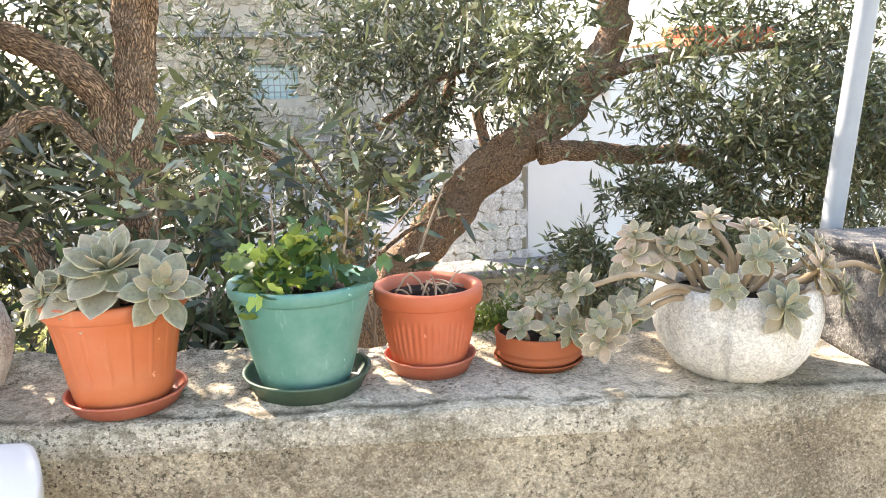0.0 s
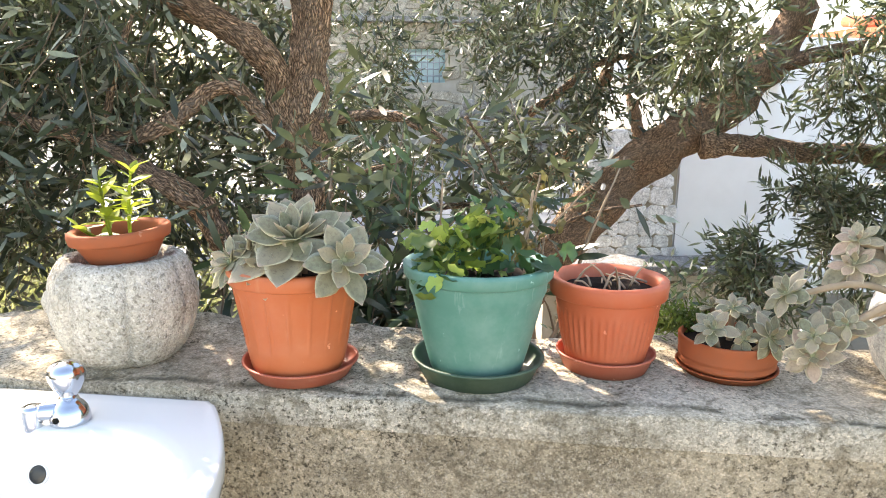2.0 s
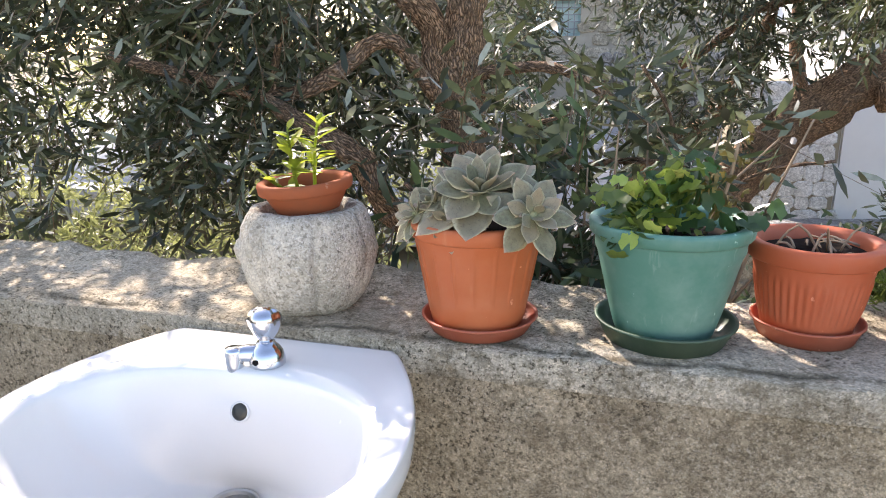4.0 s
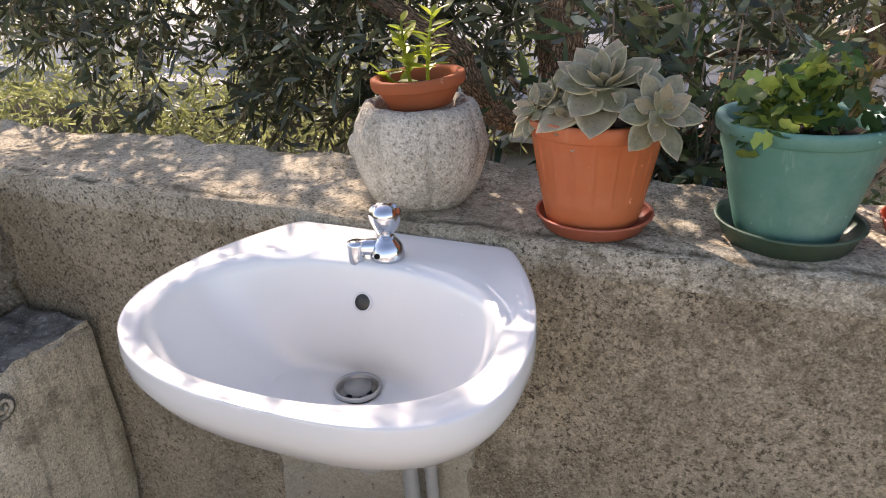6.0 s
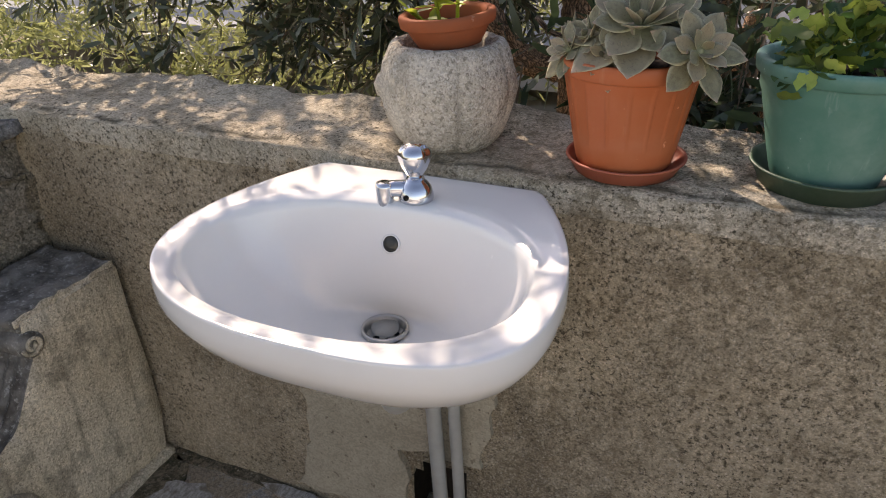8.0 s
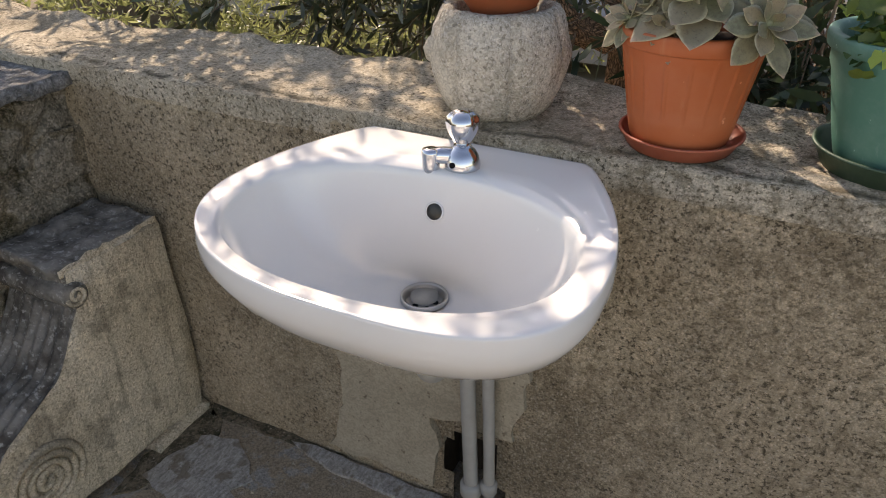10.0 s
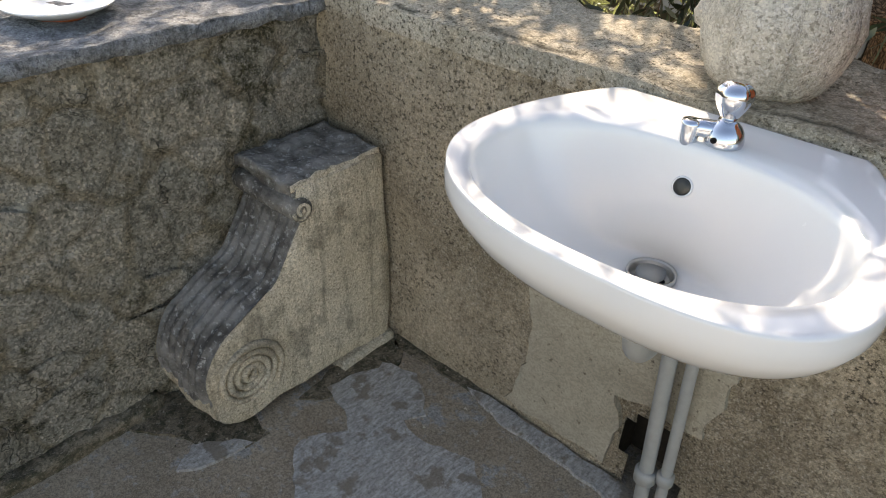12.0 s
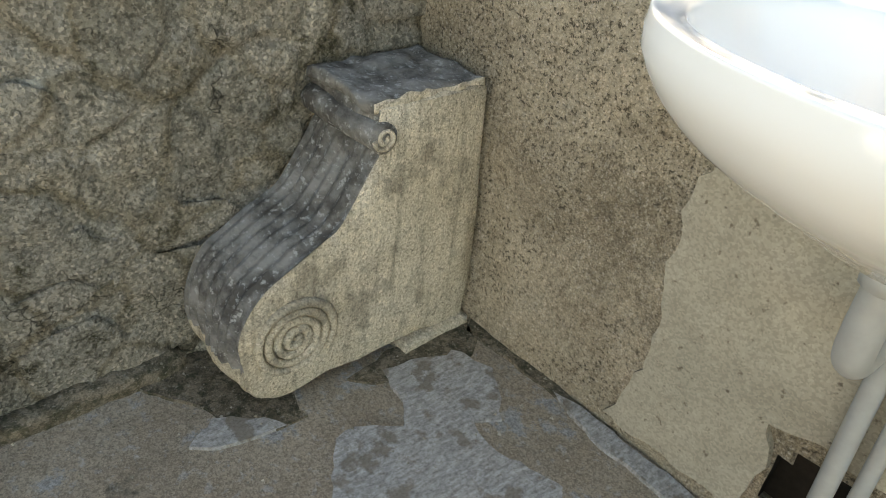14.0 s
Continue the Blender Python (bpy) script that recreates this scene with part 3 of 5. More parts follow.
floor = tagged(part("floor", floor_mesh(), FLOOR), "worn brown cement terrace floor with bare grey patches", "floor", kind="structure")
sheet("worn_patch", [(-1.175, 0.86), (-1.15, 1.0), (-1.06, 1.035), (-1.0, 0.985), (-0.96, 0.955), (-0.985, 0.91), (-0.935, 0.89), (-0.80, 0.925), (-0.72, 0.85), (-0.80, 0.68), (-0.99, 0.62), (-1.09, 0.70), (-1.10, 0.74), (-1.05, 0.80), (-1.10, 0.84)], 0.004, PATCH, floor, "bare grey brushed screed patch", False, 0.016, 5)
sheet("worn_patch", [(-0.955, 1.075), (-0.90, 1.088), (-0.66, 1.086), (-0.42, 1.086), (-0.42, 1.03), (-0.66, 1.045), (-0.86, 1.05)], 0.004, PATCH, floor, "bare grey strip along the wall foot", False, 0.008, 6)
sheet("worn_patch", [(-1.25, 0.555), (-1.20, 0.63), (-1.165, 0.65), (-1.18, 0.585), (-1.21, 0.505)], 0.004, PATCH, floor, "bare grey patch", False, 0.012, 7)
sheet("worn_patch", [(-1.02, 0.52), (-0.95, 0.50), (-0.92, 0.42), (-1.00, 0.40), (-1.06, 0.45)], 0.004, PATCH, floor, "bare grey patch", False, 0.014, 8)


def relief(y, z):
    """Flush rubble: flat-faced stones between sunk, crumbly mortar."""
    p = Vector((y * 7.0 + 0.5 * noise.noise((y * 6, z * 6, 4)), z * 9.5 + 0.5 * noise.noise((y * 6, z * 6, 8)), 0.3))
    near = noise.voronoi(p)[0]
    joint = max(0.0, min(1.0, (near[1] - near[0]) / 0.22))
    h = 0.010 * joint * joint * (3 - 2 * joint) + 0.011 * noise.noise((y * 4, z * 4, 1)) + 0.005 * noise.noise((y * 11, z * 11, 2))
    h += 0.0055 * noise.noise((y * 27, z * 27, 3)) + 0.0065 * abs(noise.noise((y * 50, z * 50, 5))) + 0.0030 * noise.noise((y * 105, z * 105, 6))
    return h - 0.012


def side_face():
    bm = bmesh.new()
    ys = [-1.6 + 0.05 * k for k in range(26)] + [-0.3 + 0.0085 * k for k in range(int(1.52 / 0.0085) + 1)]
    zs = [-0.06 + 0.0085 * k for k in range(int(0.82 / 0.0085) + 1)]
    grid = [[bm.verts.new((SIDE_X + relief(y, z) + 0.03 * max(0.0, 0.12 - z) * 2, y, z)) for z in zs] for y in ys]
    for i in range(len(ys) - 1):
        for j in range(len(zs) - 1):
            bm.faces.new((grid[i][j], grid[i + 1][j], grid[i + 1][j + 1], grid[i][j + 1]))
    return bm


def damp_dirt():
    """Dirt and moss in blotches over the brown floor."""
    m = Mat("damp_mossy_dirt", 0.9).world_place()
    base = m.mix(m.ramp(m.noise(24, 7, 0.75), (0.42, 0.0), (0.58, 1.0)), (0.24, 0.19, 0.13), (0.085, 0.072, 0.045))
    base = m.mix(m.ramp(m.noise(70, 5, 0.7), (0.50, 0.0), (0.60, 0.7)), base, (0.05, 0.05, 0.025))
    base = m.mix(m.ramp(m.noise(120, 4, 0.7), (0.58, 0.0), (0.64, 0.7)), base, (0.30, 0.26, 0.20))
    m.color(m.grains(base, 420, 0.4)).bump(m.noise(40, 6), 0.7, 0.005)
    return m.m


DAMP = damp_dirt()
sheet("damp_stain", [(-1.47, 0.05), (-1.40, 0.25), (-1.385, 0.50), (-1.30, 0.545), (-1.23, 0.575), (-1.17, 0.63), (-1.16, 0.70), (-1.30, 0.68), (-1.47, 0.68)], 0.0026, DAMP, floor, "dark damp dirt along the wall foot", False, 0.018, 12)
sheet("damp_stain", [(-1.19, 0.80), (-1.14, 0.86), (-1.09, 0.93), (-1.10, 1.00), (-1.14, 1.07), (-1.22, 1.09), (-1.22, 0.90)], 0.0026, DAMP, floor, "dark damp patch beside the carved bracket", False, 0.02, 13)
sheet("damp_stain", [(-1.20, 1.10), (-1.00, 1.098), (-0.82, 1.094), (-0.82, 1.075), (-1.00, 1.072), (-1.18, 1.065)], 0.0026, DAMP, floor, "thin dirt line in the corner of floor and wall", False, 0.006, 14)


def grit():
    r = np.random.RandomState(77)
    n = 900
    at = np.c_[-1.40 + 1.1 * r.random_sample(n) ** 1.5, 1.10 - 0.9 * r.random_sample(n) ** 1.3, np.full(n, 0.003)]
    size = 0.0012 + 0.0035 * r.random_sample(n) ** 4
    bm = bmesh.new()
    for p, s in zip(at, size):
        k = [bm.verts.new((p[0] + s * dx * r.uniform(0.6, 1.2), p[1] + s * dy * r.uniform(0.6, 1.2), p[2] + s * dz)) for dx, dy, dz in ((1, 0, 0), (-0.4, 0.9, 0), (-0.6, -0.8, 0), (0, 0, 1.1))]
        for f in ((0, 1, 3), (1, 2, 3), (2, 0, 3)):
            bm.faces.new([k[j] for j in f])
    return bm


tagged(part("floor_grit", grit(), RUBBLE_STONE, None, "", False), "pale grit and crumbs scattered over the floor", "grit", kind="stuff")
side = part("wall_west", rough_box((-2.0, -1.6, -0.1), (SIDE_X - 0.05, WALL_Y + 0.12, 0.745), 0.05, 0.01, 7), RUBBLE)
part("wall_face", side_face(), RUBBLE, side, "lumpy face of lime-plastered rubble")
tagged(side, "lumpy lime-plastered rubble wall with flush stones", "wall", kind="structure")
part("wall_ledge", rough_box((-2.02, -1.6, 0.746), (SIDE_X + 0.014, WALL_Y + 0.02, 0.772), 0.016, 0.014, 6, None, 0.006), LEDGE, side, "blue-grey flat stone ledge")
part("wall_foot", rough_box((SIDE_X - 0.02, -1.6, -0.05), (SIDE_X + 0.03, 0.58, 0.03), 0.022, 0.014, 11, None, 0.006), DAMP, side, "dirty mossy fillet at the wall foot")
# added parapet behind the camera, out of view; its whitewash bounces sunlight
back = part("wall_south", rough_box((-2.0, -3.5, -0.1), (3.6, -3.3, 0.9), 0.25, 0.004, 3), WHITEWASH)
tagged(back, "plain whitewashed parapet, unseen, added to close the terrace and bounce light", "wall", kind="structure")


# ---- the sink ----
SINK_X = -0.528


def sink_outline(a, grow=0.0):
    """The rim's outline: a straight back between two corners, sides swelling to a round front."""
    c, s = math.cos(a), math.sin(a)
    if s < 0:
        p = 2.15 if c < 0 else 2.15 + 0.85 * min(1.0, 3 * c)
        r = (abs(c) ** p / 0.270**p + abs(s) ** p / 0.200**p) ** (-1 / p)
        return c * (r + grow), 0.848 + s * (r + grow)
    hi = 1.108 - 0.848
    far = 9.0
    if s > 1e-6:
        far = min(far, hi / s)
    lo, up = 0.0, far
    for _ in range(30):
        r = (lo + up) / 2
        x, y = abs(c * r), s * r
        k = y / hi
        wide = 0.270 - 0.012 * k - 0.075 * k**2.0
        lo, up = (r, up) if x < wide else (lo, r)
    return c * (lo + grow * (0.0 if s > 0.93 else 1.0)), 0.848 + s * (lo + (grow if lo < far - 1e-3 else 0.0))


def sink_mesh():
    n = 120
    angles = sorted([2 * math.pi * (k + 0.5) / n for k in range(n)])
    rings = []

    def bowl(a, s, z, hub=0.0, pull=0.0):
        c, d = math.cos(a), math.sin(a)
        r = (abs(c) ** 2.3 / 0.226**2.3 + abs(d) ** 2.3 / (0.157 if d < 0 else 0.149) ** 2.3) ** (-1 / 2.3)
        wide = r * s * (1 - hub) + 0.030 * hub
        return SINK_X + c * wide - 0.015 * pull, 0.838 + 0.111 * pull + d * wide, z

    for s, z, hub, pull in ((1, 0.600, 1.0, 1.0), (0.34, 0.6075, 0.62, 0.98), (0.46, 0.613, 0.34, 0.82), (0.60, 0.629, 0.20, 0.55), (0.745, 0.659, 0.12, 0.28), (0.85, 0.690, 0.06, 0.14), (0.925, 0.721, 0.03, 0.06), (0.97, 0.750, 0.01, 0.03), (1.0, 0.770, 0, 0), (1.015, 0.779, 0, 0), (1.035, 0.7835, 0, 0)):
        rings.append([bowl(a, s, z, hub, pull) for a in angles])
    for s, z in ((0.35, 0.7845), (0.75, 0.7855), (0.92, 0.7865), (0.965, 0.7855), (0.99, 0.7825), (1.0, 0.778)):
        ring = []
        for a in angles:
            bx, by, _ = bowl(a, 1.05, 0)
            ox, oy = sink_outline(a)
            # walk outwards from the bowl's lip to the rim
            ring.append((bx + (SINK_X + ox - bx) * s, by + (oy - by) * s, z))
        rings.append(ring)
    for z, s in ((0.772, 1.004), (0.756, 1.002), (0.742, 0.980), (0.726, 0.945), (0.710, 0.895), (0.695, 0.832), (0.680, 0.755), (0.664, 0.66), (0.645, 0.545), (0.620, 0.40), (0.598, 0.24), (0.590, 0.08)):
        ring = []
        for a in angles:
            ox, oy = sink_outline(a)
            ring.append((SINK_X + ox * s, oy if oy > 0.94 else 0.94 + (oy - 0.94) * s, z))
        rings.append(ring)
    return ring_loft(rings, False, True)


sink = thing("washbasin", SINK_X, 0.85, 0.6, "white glazed porcelain washbasin hung on the cement wall", "washbasin")
# the basin is a little narrower to one side, its back flat against the wall
home = Matrix(((0.956, -0.058, 0, -0.956 * SINK_X + 0.0645), (0, 0.97, 0, -0.8378), (0, 0, 1, -0.6045), (0, 0, 0, 1)))
shell = sink_mesh()
shell.transform(home)
part("basin", shell, PORCELAIN, sink)
drain = part("drain", lathe([(0.0285, 0.0), (0.031, 0.004), (0.0335, 0.0045), (0.034, 0.003), (0.034, -0.002)], 40, None, False), STEEL, sink, "dull steel drain flange", place=Matrix.Translation(home @ Vector((SINK_X - 0.015, 0.949, 0.6065))))
part("drain_well", lathe([(0.029, 0.003), (0.0275, -0.008), (0.0265, -0.009)], 40, None, False, True), STEEL, drain)
for k in range(6):
    r = 0.0 if k == 5 else 0.0155
    a = 2 * math.pi * k / 5 + 0.4
    part("drain_hole", lathe([(0.0048, 0.0), (0.0048, 0.0006), (0.003, 0.0008)], 14, None, True, True), DARK, drain, place=pose(r * math.cos(a), r * math.sin(a), -0.0088))
over = part("overflow", lathe([(0.0135, -0.004), (0.0140, 0.0012), (0.0118, 0.002), (0.011, -0.001)], 32, None, False), PORCELAIN, sink, "overflow opening", place=Matrix.Translation(home @ Vector((SINK_X - 0.010, 0.979, 0.7300))) @ pose(0, 0, 0, 68, 0, 0))
# dark disc colour stands for the shaded gap of the overflow
part("overflow_plug", lathe([(0.0114, -0.002), (0.0114, 0.0016), (0.004, 0.0022)], 28, None, True, True), DULL_PLUG, over, "dull metal overflow disc, the opening's shade put into its colour")

tap = thing("tap", -0.508, 1.003, 0.7805, "small chrome pillar tap with a lobed knob on the basin", "tap")
tap.scale = (0.92, 0.92, 0.88)
part("tap_base", lathe([(0.0265, 0), (0.027, 0.004), (0.0262, 0.010), (0.0235, 0.020), (0.019, 0.027), (0.0145, 0.031), (0.0130, 0.036)], 40, None, True, True), CHROME, tap)
spout = bmesh.new()
ring_loft([[(x0, y0 + 0.0135 * math.cos(a), z0 + h * math.sin(a)) for a in [2 * math.pi * k / 20 for k in range(20)]] for x0, y0, z0, h in ((0.0, 0, 0.016, 0.015), (-0.012, -0.006, 0.017, 0.0145), (-0.026, -0.013, 0.0185, 0.0135), (-0.040, -0.020, 0.019, 0.0125))], True, True, spout)
part("spout", spout, CHROME, tap)
part("spout_nozzle", lathe([(0.0118, -0.008), (0.0128, -0.007), (0.0135, 0.004), (0.0140, 0.024), (0.0125, 0.029), (0.007, 0.031)], 30, None, True, True), CHROME, tap, place=pose(-0.041, -0.021, 0.0))
knob = lathe([(0.009, 0.034), (0.0115, 0.040), (0.018, 0.050), (0.0235, 0.062), (0.0255, 0.072), (0.0235, 0.081), (0.017, 0.088), (0.008, 0.0915)], 48, lambda a, r, z: r * (1 - 0.13 * max(0.0, math.cos(3 * a + 0.5)) ** 2 * min(1, (z - 0.034) / 0.02)), True, True)
part("tap_knob", knob, CHROME, tap)
part("drop_mark", lathe([(0.0045, 0.0), (0.0045, 0.0006)], 12, None, True, True), DARK, tap, place=pose(-0.004, -0.0262, 0.011, 80, 0, 0))

waste = thing("waste_pipe", -0.516, 1.058, 0.0, "grey plastic waste pipes running down into the floor", "pipe")
part("pipe", tube([(-0.010, 0.0, 0.60, 0.0135), (-0.006, 0.0, 0.4, 0.0135), (0.002, 0.0, 0.2, 0.0135), (0.010, 0.0, 0.0, 0.0135)], 18), PIPE, waste)
part("pipe", tube([(0.030, 0.005, 0.62, 0.0105), (0.031, 0.005, 0.4, 0.0105), (0.038, 0.005, 0.2, 0.0105), (0.043, 0.005, 0.0, 0.0105)], 16), PIPE, waste)
part("collar", lathe([(0.0165, 0), (0.0205, 0.002), (0.021, 0.026), (0.0165, 0.03)], 24, None, True, True), PIPE, waste, place=pose(0.006, 0, 0.085))
part("collar", lathe([(0.011, 0), (0.0155, 0.002), (0.016, 0.022), (0.011, 0.026)], 20, None, True, True), PIPE, waste, place=pose(0.040, 0.005, 0.10))
part("trap", tube([(-0.022, -0.115, 0.60, 0.020), (-0.022, -0.115, 0.49, 0.020), (-0.021, -0.100, 0.448, 0.0195), (-0.018, -0.06, 0.438, 0.017), (-0.010, -0.01, 0.455, 0.0150)], 20), WHITE_PIPE, waste, "dull grey plastic trap under the basin")
part("trap_nut", lathe([(0.022, 0), (0.0265, 0.002), (0.0265, 0.02), (0.022, 0.022)], 12, None, True, True), WHITE_PIPE, waste, place=pose(-0.022, -0.115, 0.545))


# ---- the carved bracket ----
def corbel():
    ob = thing("stone_bracket", -1.30, 0.84, 0.0, "carved limestone scroll bracket leaning in the wall corner", "carved stone")
    put = pose(1.30, -0.84, 0)
    x0, x1 = -1.398, -1.212
    face = glide([(0.848, 0.500), (0.846, 0.474), (0.866, 0.448), (0.846, 0.418), (0.818, 0.375), (0.778, 0.322), (0.742, 0.300), (0.698, 0.278), (0.629, 0.232), (0.600, 0.180), (0.592, 0.116), (0.604, 0.060), (0.650, 0.022), (0.784, 0.020), (0.93, 0.018), (1.08, 0.010)], 6)
    outline = [(p[0], p[1]) for p in face] + [(1.092, 0.12), (1.090, 0.25), (1.082, 0.38), (1.074, 0.498), (0.98, 0.503), (0.88, 0.502)]
    rng = random.Random(4)
    cols = 40
    rings = []
    for c in range(cols + 1):
        s = c / cols
        x = x0 + (x1 - x0) * s
        ring = []
        for k, (y, z) in enumerate(outline):
            groove = 0.008 * (0.5 - 0.5 * math.cos(2 * math.pi * s * 7)) if 14 < k < 64 else 0.0
            edge = 0.006 * (max(0.0, 1 - s * 9) + max(0.0, 1 - (1 - s) * 9)) ** 2
            d = Vector((0.84 - y, 0.24 - z)).normalized() * (groove + edge)
            w = noise.noise((x * 14, y * 14, z * 14)) * 0.008 + noise.noise((x * 45, y * 45, z * 45)) * 0.003
            ring.append((x, y + d.x + w, max(0.002, z + d.y + w)))
        rings.append(ring)
    body = ring_loft(rings)
    # side faces, built as gridded caps so that the stone can be uneven
    for x, flip in ((x1, False), (x0, True)):
        caps = []
        src = rings[-1] if not flip else rings[0]
        mid = Vector((0, 0.86, 0.22))
        for f in (1.0, 0.82, 0.62, 0.4, 0.2):
            caps.append([(x + (0.004 if not flip else -0.004) * (f < 1) + 0.004 * noise.noise((y * 12, z * 12, f)), mid.y + (y - mid.y) * f, mid.z + (z - mid.z) * f) for _, y, z in src])
        ring_loft(caps, False, True, body)
    bmesh.ops.remove_doubles(body, verts=body.verts[:], dist=0.0005)
    bmesh.ops.recalc_face_normals(body, faces=body.faces[:])
    me = part("scroll_body", body, CARVED, ob, place=put)
    me.data.materials.append(LICHEN)
    for f in me.data.polygons:
        c, nrm = f.center, f.normal
        if nrm.y < -0.12 and nrm.x < 0.75 and c.z > 0.10 and abs(nrm.x) < 0.8:
            f.material_index = 1
    slab = rough_box((x0 - 0.003, 0.842, 0.488), (x1 - 0.004, 1.074, 0.511), 0.007, 0.009, 10, None, 0.008)
    bmesh.ops.smooth_vert(slab, verts=slab.verts[:], factor=0.5, use_axis_x=True, use_axis_y=True, use_axis_z=True)
    top = part("top_slab", slab, LICHEN, ob, "dark lichened top slab", place=put)
    top.data.materials.append(CARVED)
    for f in top.data.polygons:
        if f.normal.x > 0.55:
            f.material_index = 1
    # the small curl under the slab and the large spiral on the flank
    curl = tube([(x0, 0.852, 0.456, 0.023), ((x0 + x1) / 2, 0.849, 0.455, 0.024), (x1 + 0.010, 0.853, 0.455, 0.025)], 20, 4, 0.002)
    part("small_curl", curl, LICHEN, ob, place=put)
    for cy, cz, turns, r0, r1, w in ((0.853, 0.455, 1.6, 0.004, 0.020, 0.0040), (0.694, 0.138, 4.2, 0.006, 0.076, 0.0080)):
        pts = []
        steps = int(turns * 14)
        for k in range(steps + 1):
            f = k / steps
            a = -2 * math.pi * turns * f + 0.6
            r = r0 + (r1 - r0) * f
            pts.append((x1 + (0.011 if w < 0.005 else 0.006), cy + r * math.cos(a), cz + r * 0.98 * math.sin(a), w * (0.85 + 0.3 * rng.random())))
        part("spiral_relief", tube(pts, 8, 2, 0.0012), CARVED, ob, place=put)
    return ob


corbel()
part("bedding_stone", rough_box((-1.35, 0.92, -0.01), (-1.195, 1.085, 0.016), 0.014, 0.008, 15, None, 0.003), CARVED, None)
tagged(bpy.data.objects["bedding_stone"], "thin broken limestone slip under the carved bracket", "stone")


# ---- pots on the wall ----
def saucer(x, y, r, h, material, label, z=WALL_TOP):
    ob = thing("saucer", x, y, z, label, "saucer", "plant saucers on the wall")
    part("dish", lathe([(r * 0.80, 0.001), (r * 0.84, 0.0), (r * 0.97, h * 0.86), (r, h * 0.9), (r, h), (r * 0.955, h), (r * 0.94, h * 0.85), (r * 0.81, 0.0045)], 64, None, True, True), material, ob)
    return ob


def flowerpot(x, y, z, r, r_base, h, material, label, shape=None, rim=0.022, lip=0.007, name="flowerpot", tilt=(0, 0), soil=0.022):
    ob = thing(name, x, y, z, label, "plant pot", "pots on the garden wall")
    ob.matrix_basis = pose(x, y, z, tilt[0], tilt[1], 0)
    rr = r - lip
    steps = 14
    prof = [(r_base * 0.9, 0.0), (r_base * 0.98, 0.001), (r_base, 0.004)]
    prof += [(r_base + (rr - r_base) * (k / steps) ** 0.92, 0.004 + (h - rim - 0.004) * k / steps) for k in range(1, steps + 1)]
    part("body", lathe(prof, 216, shape), material, ob)
    w = 0.006
    part("rim", lathe([(rr - 0.001, h - rim - 0.002), (r - 0.003, h - rim), (r - 0.0015, h - rim + 0.002), (r, h - 0.006), (r - 0.001, h - 0.0015), (r - 0.004, h), (r - w - 0.006, h - 0.001), (r - w - 0.010, h - 0.006), (r - w - 0.012, h - soil - 0.01)], 96, None, False), material, ob)
    bm = bmesh.new()
    rings = []
    for s in (1.0, 0.8, 0.6, 0.4, 0.2, 0.05):
        rings.append([((r - w - 0.009) * s * math.cos(a), (r - w - 0.009) * s * math.sin(a), h - soil + (0.006 * noise.noise((x * 9 + 60 * s * math.cos(a), 60 * s * math.sin(a), 1)) if s < 1 else -0.004)) for a in [2 * math.pi * k / 40 for k in range(40)]])
    ring_loft(rings, False, True, bm)
    part("soil", bm, SOIL, ob, "dark potting soil")
    return ob


def panels(count, z0, z1, depth):
    def shape(a, r, z):
        if z0 < z < z1:
            s = (a * count / (2 * math.pi)) % 1.0
            return r - depth * (0.06 < s < 0.94)
        return r
    return shape


def flutes(count, z0, z1, depth):
    def shape(a, r, z):
        f = max(0.0, min(1.0, (z - z0) / 0.02, (z1 - z) / 0.006))
        return r + depth * f * abs(math.sin(a * count / 2)) - depth * f * 0.5
    return shape


BASE = WALL_TOP + 0.012
saucer(-0.256, 1.172, 0.084, 0.022, RED_SAUCER, "shallow red-brown plastic saucer under the orange pot")
orange = flowerpot(-0.259, 1.170, BASE, 0.0985, 0.066, 0.152, ORANGE, "orange plastic flowerpot with panelled sides and succulents", panels(18, 0.042, 0.120, 0.0026), 0.022, 0.008)
saucer(0.001, 1.202, 0.096, 0.030, DARK_GREEN, "dark green plastic saucer under the green pot")
green = flowerpot(-0.001, 1.200, BASE, 0.1075, 0.067, 0.157, GREEN, "sea-green plastic flowerpot holding a geranium", lambda a, r, z: r + (0.0018 if 0.117 < z < 0.123 else 0.0), 0.019, 0.007)
saucer(0.190, 1.258, 0.074, 0.026, RED_SAUCER, "deep terracotta plastic saucer under the fluted pot")
red = flowerpot(0.189, 1.258, BASE, 0.0870, 0.059, 0.127, TERRACOTTA, "terracotta plastic flowerpot with fluted sides, dead plant", flutes(44, 0.016, 0.080, 0.0036), 0.026, 0.009, soil=0.016)


def bowl_pot():
    saucer(0.368, 1.262, 0.073, 0.012, CLAY, "flat clay saucer under the small clay bowl")
    ob = thing("clay_bowl", 0.368, 1.262, WALL_TOP + 0.006, "low fired-clay bowl planted with small succulents", "plant pot", "pots on the garden wall")
    ob.scale = (0.79, 0.79, 0.72)
    part("body", lathe([(0.072, 0), (0.078, 0.002), (0.083, 0.010), (0.0875, 0.014), (0.0875, 0.018), (0.084, 0.021), (0.0855, 0.026), (0.0885, 0.029), (0.0885, 0.033), (0.0875, 0.036), (0.0895, 0.055), (0.0905, 0.066), (0.088, 0.069), (0.084, 0.068), (0.081, 0.055)], 72), CLAY, ob)
    part("soil", lathe([(0.082, 0.056), (0.05, 0.060), (0.01, 0.061)], 40, lambda a, r, z: r, False, True), SOIL, ob, "dark soil")


bowl_pot()


